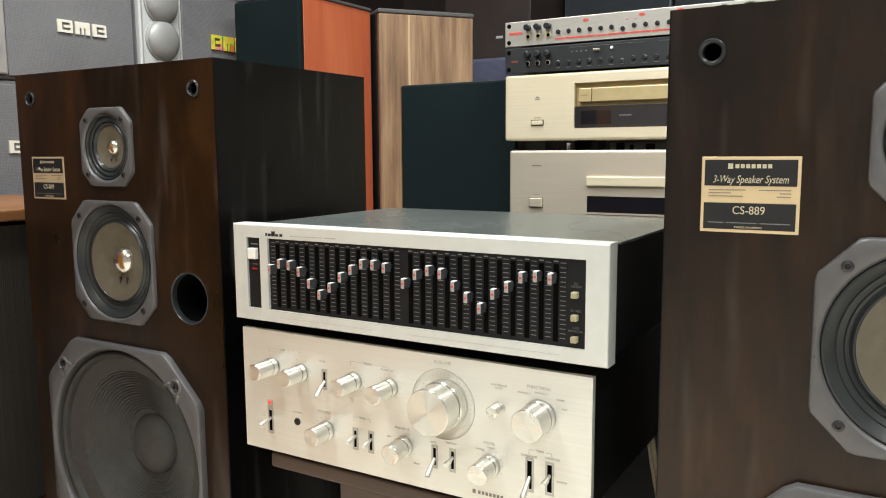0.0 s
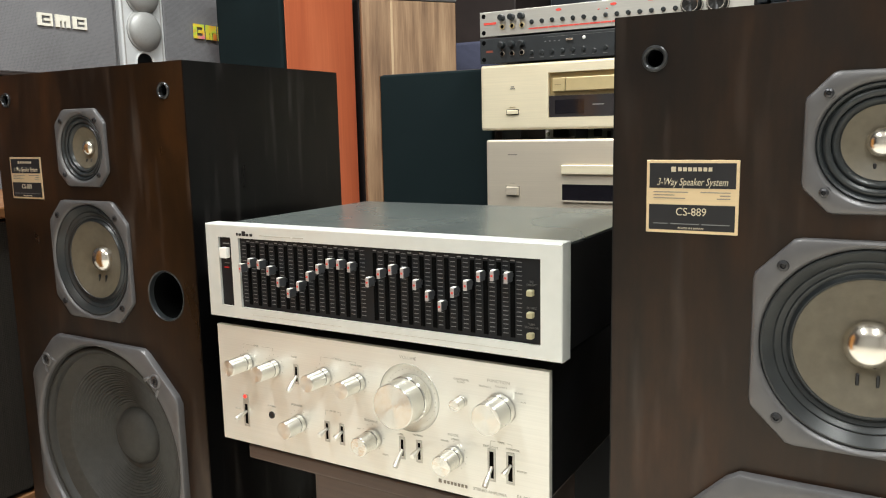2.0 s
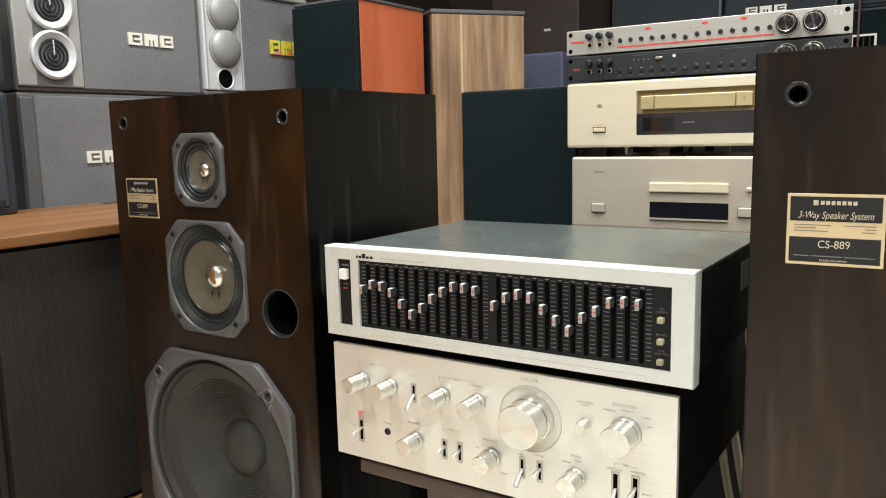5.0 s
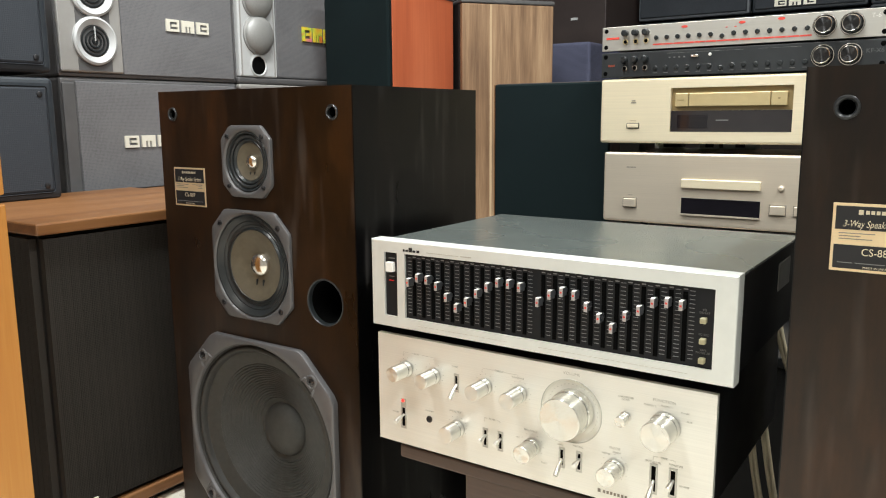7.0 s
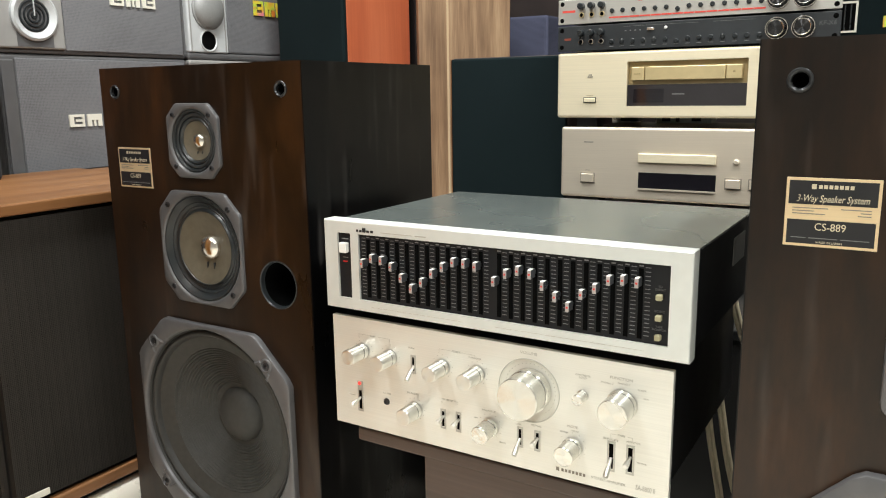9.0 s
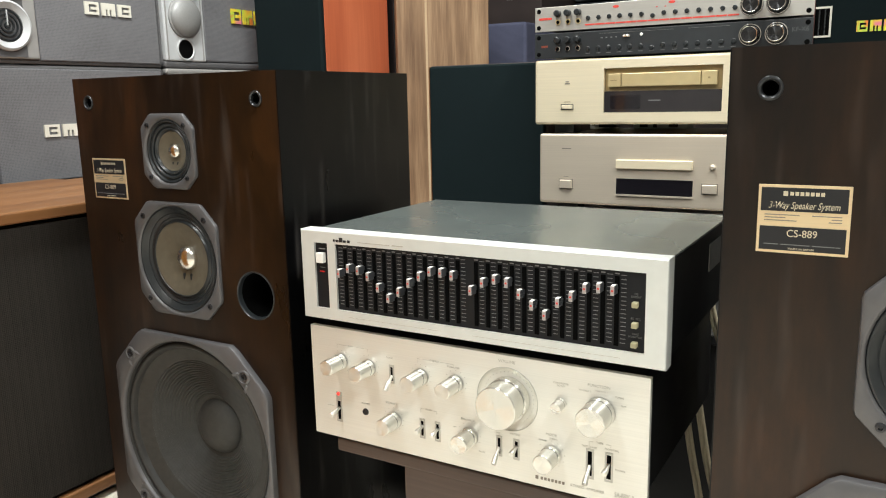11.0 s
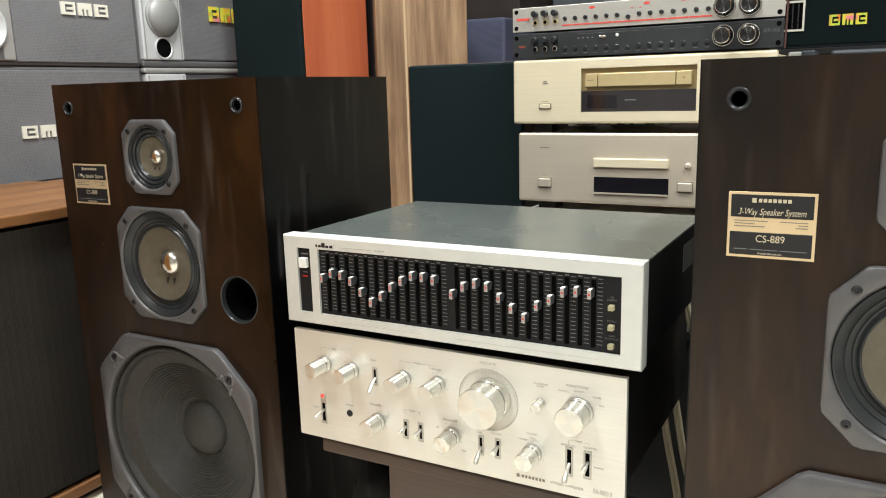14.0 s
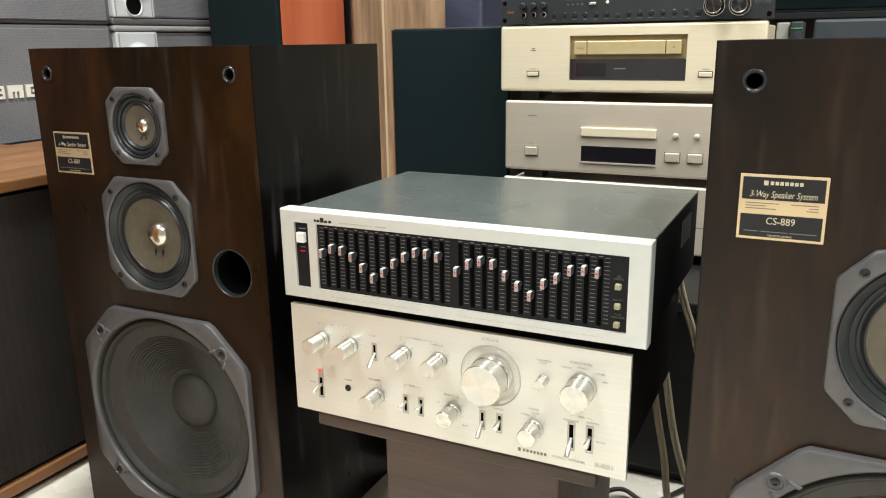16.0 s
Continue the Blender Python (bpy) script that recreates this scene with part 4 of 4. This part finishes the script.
for x, z in ((-0.5, 0.0145), (-0.3995, 0.0150), (-0.335, 0.0165), (-0.4255, 0.0085), (-0.4105, 0.0085)):
    part("red_badge", lathe([(0.0022 if z < 0.01 else 0.006, 0), (0.002 if z < 0.01 else 0.0058, 0.0004), (0, 0.0004)], x, 0, 0, 20), M_REDINK, mx).matrix_local = Matrix.Translation((0, RY - 0.001, zc + z)) @ Matrix.Diagonal((1, 1, 0.4, 1)) @ Matrix.Identity(4)
lettering("print", "T-6", (-0.192, RY - 0.0012, zc + 0.011), 0.010, M_WHITE, mx)
kx, zk = rack_mixer("rack_mixer", "black rack karaoke processor with chrome-ringed dials", 0.7400, 0.7860, M_MIXBLACK, M_TICK, M_INK)
part("usb_socket", box(-0.4855, -0.4725, RY - 0.0035, RY, zk + 0.0085, zk + 0.0125, 0.0004, 1), M_CHROME, kx, "silver USB socket")
part("infrared_eye", lathe([(0.0030, 0), (0.0026, 0.0016), (0, 0.0022)], -0.452, RY - 0.001, zk + 0.012, 16), M_WHITE, kx)
bars("print", [(-0.645, -0.632, zk - 0.003, zk + 0.001)], RY - 0.0012, M_RUST, kx)
bars("print", [(-0.53, -0.395, zk + 0.0175, zk + 0.018), (-0.37, -0.30, zk + 0.0175, zk + 0.018)] + [(-0.556 + i * 0.0199, -0.548 + i * 0.0199, zk - 0.0175, zk - 0.0165) for i in range(14)] + [(-0.527 + i * 0.009, -0.524 + i * 0.009, zk + 0.009, zk + 0.011) for i in range(4)], RY - 0.0012, M_TICK, kx)
lettering("print", "KF-X6", (-0.190, RY - 0.0012, zk + 0.005), 0.010, M_DIMINK, kx)

# ---- speaker with a blue-black grille beside the stack ----
bs = thing("bookshelf_speaker", "tall box speaker with a blue-black cloth grille", "speaker", (0, 0, 0))
part("cabinet", box(-0.943, -0.668, 1.436, 1.72, FLOOR, 0.739, 0.002), M_COLUMN, bs)
part("grille", box(-0.941, -0.670, 1.421, 1.435, FLOOR + 0.03, 0.737, 0.004), M_TEAL, bs, "blue-black cloth grille")
part("edge_strip", box(-0.9435, -0.9415, 1.424, 1.4355, FLOOR + 0.03, 0.737), M_WALNUT, bs)

# ---- tower speakers ----
rt = thing("tower_speaker", "tall tower speaker with cherry red veneer sides and black front", "speaker", (0, 0, 0))
part("cabinet", box(-1.70, -1.46, 1.722, 2.04, FLOOR, 1.030, 0.002), M_RED, rt)
part("grille", box(-1.702, -1.458, 1.700, 1.721, FLOOR, 1.028, 0.006), M_TEAL, rt, "black cloth grille")
part("top_cap", box(-1.702, -1.456, 1.71, 2.044, 1.0305, 1.040, 0.003), M_CABGREY, rt)
wt = thing("tower_speaker", "tall tower speaker in striped walnut veneer with grey cap", "speaker", (-1.417, 2.025, 0), math.degrees(math.atan2(0.248, 0.196)))
part("cabinet", box(0.0, 0.316, 0.0, 0.30, FLOOR, 1.022, 0.004), M_ZEBRA, wt)
part("top_cap", box(-0.003, 0.319, -0.003, 0.303, 1.0225, 1.036, 0.004), M_CABGREY, wt)
part("pale_stripe", box(0.094, 0.101, -0.0008, 0.002, FLOOR, 1.020), M_TANEDGE, wt)
part("side_strip", box(-0.0045, -0.0005, 0.02, 0.28, FLOOR, 1.022), M_BLACK, wt)

# ---- loudspeakers along the west wall ----


RING = ("1111111", "1100001", "1101111", "1100001", "1111111")
COMB = ("1111111", "1111111", "1101011", "1101011")


def badge_block(parent, mat, mask, to_world, w, h, t):
    """One raised block of a badge, cut from a small grid of cells as a single solid."""
    bm = bmesh.new()
    nz, nx = len(mask), len(mask[0])
    vs = {}

    def vert(i, k):
        if (i, k) not in vs:
            vs[i, k] = bm.verts.new(to_world(w * i / nx, h * (0.5 - k / nz), 0.0))
        return vs[i, k]
    for k, row in enumerate(mask):
        for i, c in enumerate(row):
            if c == "1":
                bm.faces.new((vert(i, k), vert(i + 1, k), vert(i + 1, k + 1), vert(i, k + 1)))
    ex = bmesh.ops.extrude_face_region(bm, geom=list(bm.faces))
    push = Vector(to_world(0, 0, t)) - Vector(to_world(0, 0, 0))
    bmesh.ops.translate(bm, vec=push, verts=[g for g in ex["geom"] if isinstance(g, bmesh.types.BMVert)])
    return part("badge_block", bm, mat, parent, "raised badge block")


def logo(parent, mat, pts, x, h):
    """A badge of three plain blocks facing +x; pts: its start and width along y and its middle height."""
    y0, w, z = pts
    gap = w * 0.06
    bw = (w - 2 * gap) / 3
    for i in range(3):
        a = y0 + i * (bw + gap)
        badge_block(parent, mat, COMB if i == 1 else RING, lambda u, v, d, a=a: (x + d, a + u, z + v), bw, h, 0.004)


BX = -1.77


def karaoke_speaker(z0, z1, upper):
    t = thing("karaoke_speaker", "wide grey karaoke speaker with mesh grille and pale badge", "speaker", (0, 0, 0), 0, "stacked karaoke speakers")
    part("cabinet", box(BX - 0.30, BX - 0.02, 0.90, 1.405, z0, z1, 0.006), M_CABGREY, t)
    part("front_frame", box(BX - 0.02, BX - 0.004, 0.895, 1.41, z0, z1, 0.006), M_CABGREY, t)
    part("grille", box(BX - 0.006, BX, (1.058 if upper else 0.93), 1.402, z0 + 0.008, z1 - 0.008, 0.003), M_GRILLE, t, "charcoal perforated mesh grille")
    return t


k1 = karaoke_speaker(0.7655, 1.055, True)
pan = part("side_panel", box(BX - 0.006, BX + 0.004, 0.897, 1.056, 0.776, 1.049, 0.004), M_BORDER, k1, "warm grey tweeter panel")
part("panel_inlay", box(BX + 0.003, BX + 0.0046, 0.940, 1.026, 0.780, 1.045), M_CABGREY, pan)
for zc2 in (0.848, 0.958):
    part("horn_ring", lathe([(0.056, 0.0), (0.055, 0.006), (0.050, 0.009), (0.037, 0.002), (0.035, -0.004), (0, -0.004)], BX + 0.004, 0.984, zc2, 48, axis="x"), M_RING, k1, "light grey horn ring", True)
    g = part("horn_grille", lathe([(0.034, 0.0005), (0.034, 0.003), (0.031, 0.003), (0.031, 0.0005)], BX + 0.0045, 0.984, zc2, 40, axis="x"), M_RUBBER, k1, "", True)
    for r in (0.025, 0.016, 0.007):
        part("horn_vane", lathe([(r, 0.0005), (r, 0.004), (r - 0.003, 0.004), (r - 0.003, 0.0005)], BX + 0.0045, 0.984, zc2, 32, axis="x"), M_RUBBER, g, "", True)
    part("horn_spoke", box(BX + 0.005, BX + 0.0095, 0.9828, 0.9852, zc2, zc2 + 0.033), M_RING, g)
    part("horn_back", lathe([(0.0345, 0), (0.0345, 0.0004), (0, 0.0004)], BX + 0.0030, 0.984, zc2, 32, axis="x"), M_HOLE, g)
logo(k1, M_LOGO, (1.185, 0.133, 0.903), BX, 0.030)
k2 = karaoke_speaker(0.488, 0.764, False)
part("side_panel", box(BX - 0.006, BX + 0.001, 0.897, 0.928, 0.494, 0.752, 0.003), M_CABGREY, k2)
logo(k2, M_LOGO, (1.045, 0.133, 0.613), BX, 0.029)


def strip_speaker(z0, z1, domes, dome_mat):
    t = thing("karaoke_speaker", "grey karaoke speaker with a silver strip of domes and bass port", "speaker", (0, 0, 0), 0, "stacked karaoke speakers")
    part("cabinet", box(BX - 0.32, BX - 0.012, 1.414, 1.84, z0, z1, 0.006), M_CABGREY, t)
    stp = part("silver_strip", box(BX - 0.02, BX + 0.004, 1.420, 1.562, z0 + 0.019, z1 - 0.016, 0.004), M_RING, t, "silver front strip")
    for y in (1.428, 1.552):
        part("groove", box(BX + 0.003, BX + 0.0046, y - 0.002, y + 0.002, z0 + 0.022, z1 - 0.020), M_BORDER, stp)
    part("grille", box(BX - 0.014, BX - 0.002, 1.566, 1.838, z0 + 0.019, z1 - 0.016, 0.006), M_GRILLE, t, "bowed grey mesh grille")
    part("base_lip", box(BX - 0.014, BX + 0.003, 1.414, 1.84, z0, z0 + 0.018, 0.006, 3), M_CABGREY, t)
    part("top_lip", box(BX - 0.014, BX + 0.006, 1.414, 1.84, z1 - 0.015, z1, 0.006, 3), M_BORDER, t)
    for dz, r in domes:
        part("dome", lathe([(r + 0.004, 0.0), (r + 0.004, 0.004), (r, 0.006)] + [(r * math.cos(0.5 * math.pi * i / 8), 0.006 + 0.022 * math.sin(0.5 * math.pi * i / 8)) for i in range(1, 8)] + [(0, 0.028)], BX + 0.004, 1.492, z0 + dz, 40, axis="x"), dome_mat, t, "grey mesh dome", True)
    part("bass_port", lathe([(0.031, 0.0), (0.031, 0.0025), (0.028, 0.0035), (0.0255, 0.0008), (0.0255, -0.004)], BX + 0.004, 1.489, z0 + 0.0515, 32, axis="x"), M_RING, t, "pale rimmed bass port", True)
    part("port_opening", lathe([(0.0262, 0.0004), (0, 0.0006)], BX + 0.004, 1.489, z0 + 0.0515, 32, axis="x"), M_HOLE, t)
    return t


s1 = strip_speaker(0.7655, 1.075, ((0.1365, 0.052), (0.2345, 0.052)), M_DOME)
logo(s1, M_FOIL, (1.672, 0.135, 0.920), BX, 0.042)
strip_speaker(0.470, 0.764, ((0.107, 0.044), (0.203, 0.044)), M_RING)

# two blue-black speakers nearer the camera on the same wall
FX = -1.60
for i, (z0, z1) in enumerate(((0.505, 0.752), (0.760, 1.02))):
    t = thing("box_speaker", "blue-black box speaker with a mesh front and corner screws", "speaker", (0, 0, 0), 0, "stacked box speakers")
    part("cabinet", box(FX - 0.30, FX - 0.004, 0.345, 0.785, z0, z1, 0.012, 3), M_CABDARK, t)
    part("grille", box(FX - 0.006, FX, 0.370, 0.767, z0 + 0.016, z1 - 0.018, 0.006), M_GRILLE2, t)
    for y in (0.750, 0.390):
        for z in (z0 + 0.03, z1 - 0.034):
            part("screw", lathe([(0.006, 0), (0.0055, 0.002), (0.003, 0.0028), (0, 0.0028)], FX, y, z, 16, axis="x"), M_DARKMETAL, t, "", True)

# low shelf along the wall that carries the stacks
shelf = thing("low_bench", "dark low bench along the wall under the stacked speakers", "bench", (0, 0, 0))
part("top", box(-2.40, -1.745, 0.87, 1.86, 0.462, 0.486, 0.003), M_BLACK, shelf)
for y in (0.87, 1.36, 1.82):
    part("support", box(-2.38, -1.80, y, y + 0.03, FLOOR, 0.462, 0.002), M_BLACK, shelf)

# walnut-topped box speakers with ribbed cloth fronts
wb = thing("floor_speaker", "low floor speaker with walnut top and ribbed black cloth", "speaker", (0, 0, 0))
part("cabinet", box(-1.695, -1.252, 0.535, 0.99, FLOOR, 0.489, 0.004), M_BLACK, wb)
part("top_board", box(-1.70, -1.230, 0.522, 1.005, 0.489, 0.508, 0.003), M_WALNUT, wb, "walnut veneered top board")
rib = bmesh.new()
for i in range(56):
    y = 0.536 + i * 0.0081
    box(-1.252, -1.2395 + 0.0004 * (i % 2), y, y + 0.0081, FLOOR + 0.045, 0.482, bm=rib)
part("grille", rib, M_RIBBED, wb, "ribbed black cloth grille")
rib = bmesh.new()
for i in range(52):
    x = -1.69 + i * 0.0083
    box(x, x + 0.0083, 0.5225 + 0.0004 * (i % 2), 0.535, FLOOR + 0.045, 0.482, bm=rib)
part("grille", rib, M_RIBBED, wb, "ribbed black cloth grille")
part("base_board", box(-1.70, -1.234, 0.522, 1.005, FLOOR + 0.015, FLOOR + 0.036, 0.003), M_WALNUT, wb, "walnut base board")
bars_b = bmesh.new()
box(-1.2392, -1.2372, 0.548, 0.590, FLOOR + 0.047, FLOOR + 0.058, bm=bars_b)
part("foot_strip", box(-1.69, -1.265, 0.555, 0.97, FLOOR, FLOOR + 0.015), M_BLACK, wb)
part("badge", bars_b, M_LOGO, wb)
wb2 = thing("floor_speaker", "second low floor speaker with walnut top", "speaker", (0, 0, 0))
part("cabinet", box(-1.695, -1.252, 1.02, 1.45, FLOOR, 0.484, 0.004), M_BLACK, wb2)
part("top_board", box(-1.70, -1.230, 1.008, 1.46, 0.484, 0.503, 0.003), M_WALNUT, wb2)

# orange pine speaker at the edge of the view
op = thing("tower_speaker", "orange pine veneered tower speaker split by a black seam", "speaker", (0, 0, 0))
part("lower_cabinet", box(-1.26, -0.905, -0.02, 0.320, FLOOR, 0.577, 0.002), M_ORANGE, op)
part("seam", box(-1.255, -0.909, -0.015, 0.316, 0.577, 0.587), M_BLACK, op)
part("upper_cabinet", box(-1.26, -0.905, -0.02, 0.320, 0.587, 0.90, 0.002), M_ORANGE, op)

# ---- things at the back ----
bb = thing("cloth_speaker", "slate blue cloth-covered speaker box", "speaker", (0, 0, 0))
part("body", box(-1.60, -1.235, 2.6, 2.9, FLOOR, 0.936, 0.012, 3), M_BLUE, bb)
bc = thing("tall_cabinet", "dark brown tall cabinet against the back wall", "cabinet", (0, 0, 0))
part("body", box(-1.75, -1.345, 3.0, 3.4, FLOOR, 1.6, 0.004), M_COLUMN, bc)
part("fitting", box(-1.50, -1.47, 2.997, 3.001, 1.065, 1.075), M_RING, bc)

bench = thing("display_bench", "dark display bench along the back wall", "bench", (0, 0, 0))
part("top", box(-1.33, 1.4, 3.28, 3.74, 0.775, 0.80, 0.003), M_BLACK, bench)
for x in (-1.30, 0.0, 1.34):
    part("support", box(x, x + 0.04, 3.32, 3.72, FLOOR, 0.775, 0.003), M_BLACK, bench)


def front_logo(parent, mat, x0, w, z, h, y):
    gap = w * 0.06
    bw = (w - 2 * gap) / 3
    for i in range(3):
        a = x0 + i * (bw + gap)
        badge_block(parent, mat, COMB if i == 1 else RING, lambda u, v, d, a=a: (a + u, y - d, z + v), bw, h, 0.004)


big = thing("stage_speaker", "wide blue-black speaker with framed ports and foil badge", "speaker", (0, 0, 0))
part("cabinet", box(-0.42, 0.30, 3.305, 3.68, 0.80, 1.075, 0.01), M_CABDARK, big)
part("grille", box(-0.41, 0.29, 3.296, 3.306, 0.812, 1.065, 0.004), M_TEAL, big)
for x in (-0.375, 0.007):
    pf = part("port_frame", window_frame(x, x + 0.085, 0.865, 0.978, 3.286, 3.298, 0.007), M_LOGO, big, "pale square port frame")
    part("port_opening", box(x + 0.008, x + 0.077, 3.2945, 3.2965, 0.873, 0.970), M_HOLE, pf)
    for k in range(3):
        part("port_vane", box(x + 0.02 + k * 0.02, x + 0.024 + k * 0.02, 3.290, 3.2945, 0.873, 0.970), M_RUBBER, pf)
front_logo(big, M_FOIL, -0.205, 0.126, 0.899, 0.040, 3.2955)
for i, (x0, x1) in enumerate(((-1.33, -0.86), (-0.85, -0.43))):
    t = thing("shelf_speaker", "blue-grey shelf speaker with a mesh front in shadow", "speaker", (0, 0, 0), 0, "speakers on the back bench")
    part("cabinet", box(x0, x1, 3.33, 3.68, 0.80, 1.068, 0.008), M_CABDARK, t)
    part("grille", box(x0 + 0.008, x1 - 0.10, 3.322, 3.331, 0.81, 1.06, 0.004), M_SLATE if i == 0 else M_GRILLE2, t)
    part("side_panel", box(x1 - 0.098, x1 - 0.004, 3.320, 3.331, 0.81, 1.06, 0.004), M_BORDER if i == 0 else M_CABDARK, t)
    part("dome", lathe([(0.040, 0), (0.038, 0.008), (0.022, 0.020), (0, 0.024)], x1 - 0.051, 3.320, 1.010, 32), M_DOME, t, "", True)
for i, (x0, x1) in enumerate(((-1.33, -0.86), (-0.85, -0.43), (-0.42, 0.30))):
    t = thing("shelf_speaker", "black speaker stacked on the back bench row", "speaker", (0, 0, 0), 0, "speakers on the back bench")
    part("cabinet", box(x0, x1, 3.33, 3.68, 1.078, 1.34, 0.008), M_SLATE if i == 0 else M_CABDARK, t)
    part("grille", box(x0 + 0.01, x1 - 0.01, 3.322, 3.331, 1.09, 1.33, 0.004), M_GRILLE2, t)
    if i == 1:
        front_logo(t, M_LOGO, -0.762, 0.152, 1.108, 0.026, 3.3215)

# small dark trays behind the mixers
tray = thing("black_case", "flat black plastic case lying behind the players", "case", (0, 0, 0))
part("body", box(-0.12, 0.30, 1.80, 2.10, 0.56, 0.745, 0.006), M_CABDARK, tray)
part("foot_block", box(-0.12, 0.30, 1.80, 2.10, FLOOR, 0.559, 0.004), M_BLACK, tray)

# ---- cables ----


def twin_cable(points, label):
    """A flat twin lead: two insulated strands side by side."""
    t = thing("speaker_cable", label, "cable", (0, 0, 0), 0, "speaker cables")
    for off in (-0.0026, 0.0026):
        tube("strand", [(x + off, y, z) for x, y, z in points], 0.0030, M_CABLE, t)
    return t


twin_cable([(-0.272, 0.985, 0.262), (-0.262, 0.987, 0.187), (-0.245, 0.99, 0.096), (-0.236, 1.0, 0.02), (-0.222, 1.05, FLOOR + 0.004), (-0.20, 1.11, FLOOR + 0.004)], "cream twin speaker cable hanging behind the amplifier")
twin_cable([(-0.262, 0.99, 0.30), (-0.248, 0.987, 0.222), (-0.232, 0.99, 0.135), (-0.211, 0.995, 0.060), (-0.198, 1.03, 0.0), (-0.185, 1.09, FLOOR + 0.004)], "cream twin speaker cable hanging behind the amplifier")
twin_cable([(-0.245, 0.99, 0.40), (-0.233, 0.985, 0.357), (-0.213, 0.987, 0.296), (-0.195, 1.0, 0.20), (-0.18, 1.05, 0.0), (-0.165, 1.10, FLOOR + 0.004)], "cream twin speaker cable looping from the equaliser")
# added white block with dots, standing in for glints in the players' gap
pp = thing("paper_pad", "white block added for the bright glints between the players", "paper pad", (0, 0, 0))
part("sheet", box(-0.653, -0.601, RY + 0.303, RY + 0.352, 0.5932, 0.6135, 0.001), M_WHITE, pp)
for i in range(3):
    part("spiral_ring", lathe([(0.0042, 0.0), (0.0042, 0.002), (0.0022, 0.002), (0.0022, 0.0)], -0.653 + 0.008 + i * 0.0165, RY + 0.303, 0.6040, 16), M_OLIVE, pp)
# added pale block: the gap's greenish reflection and its dark shapes as solid colour
fp = thing("glass_tray", "pale block added for the greenish reflection between the players", "tray", (0, 0, 0))
part("body", box(-0.552, -0.432, RY + 0.303, RY + 0.352, 0.5932, 0.6130, 0.0012), plain("pale_green_reflection", (0.62, 0.68, 0.64), 0.14, 0, 0.06, 40, 0), fp)
for x0, x1, z0, z1 in ((0.014, 0.032, 0.597, 0.6125), (0.044, 0.052, 0.596, 0.608), (0.078, 0.098, 0.5975, 0.6095)):
    part("marking", box(-0.552 + x0, -0.552 + x1, RY + 0.3022, RY + 0.3032, z0, z1), M_INK, fp)
ad = thing("power_adapter", "grey power adapter block standing on the low cabinet", "adapter", (0, 0, 0))
part("body", box(-0.172, -0.150, RY + 0.10, RY + 0.19, 0.300, 0.7345, 0.003), M_STICKER, ad)
sb = thing("signal_box", "small black signal box with a green strip", "signal box", (0, 0, 0))
part("body", box(-0.149, -0.128, RY + 0.09, RY + 0.19, 0.300, 0.7355, 0.002), M_CABDARK, sb)
part("green_strip", box(-0.1485, -0.1285, RY + 0.0885, RY + 0.0902, 0.7235, 0.7250), plain("green_print", (0.10, 0.42, 0.14), 0.5, 0, 0.05, 60, 0), sb)
c3 = tagged(tube("power_cable", [(-0.36, 1.00, FLOOR + 0.005), (-0.325, 1.06, FLOOR + 0.014), (-0.28, 1.055, FLOOR + 0.005), (-0.24, 1.10, FLOOR + 0.006), (-0.20, 1.20, FLOOR + 0.005)], 0.004, M_BLACKCABLE), "black power cable lying on the tile floor", "cable")

# reddish cable hanging in front of the back bench, and a glossy black box behind the left loudspeaker
tagged(tube("hanging_cable", [(-0.352, 3.284, CEIL), (-0.355, 3.284, 1.7), (-0.351, 3.284, 1.0), (-0.353, 3.284, 0.803)], 0.0045, plain("red_brown_cable", (0.10, 0.045, 0.04), 0.5, 0, 0.1, 60, 0)), "thin red-brown cable hanging down by the back bench", "cable")
gb = thing("storage_box", "glossy black box standing on the floor behind the speaker", "box", (0, 0, 0))
part("body", box(-1.17, -0.60, 1.005, 1.122, FLOOR, 0.19, 0.004), plain("glossy_black_plastic", (0.008, 0.008, 0.009), 0.22, 0, 0.3, 12, 0.02), gb)
part("lid", box(-1.175, -0.595, 1.002, 1.124, 0.19, 0.205, 0.003), M_BLACK, gb)
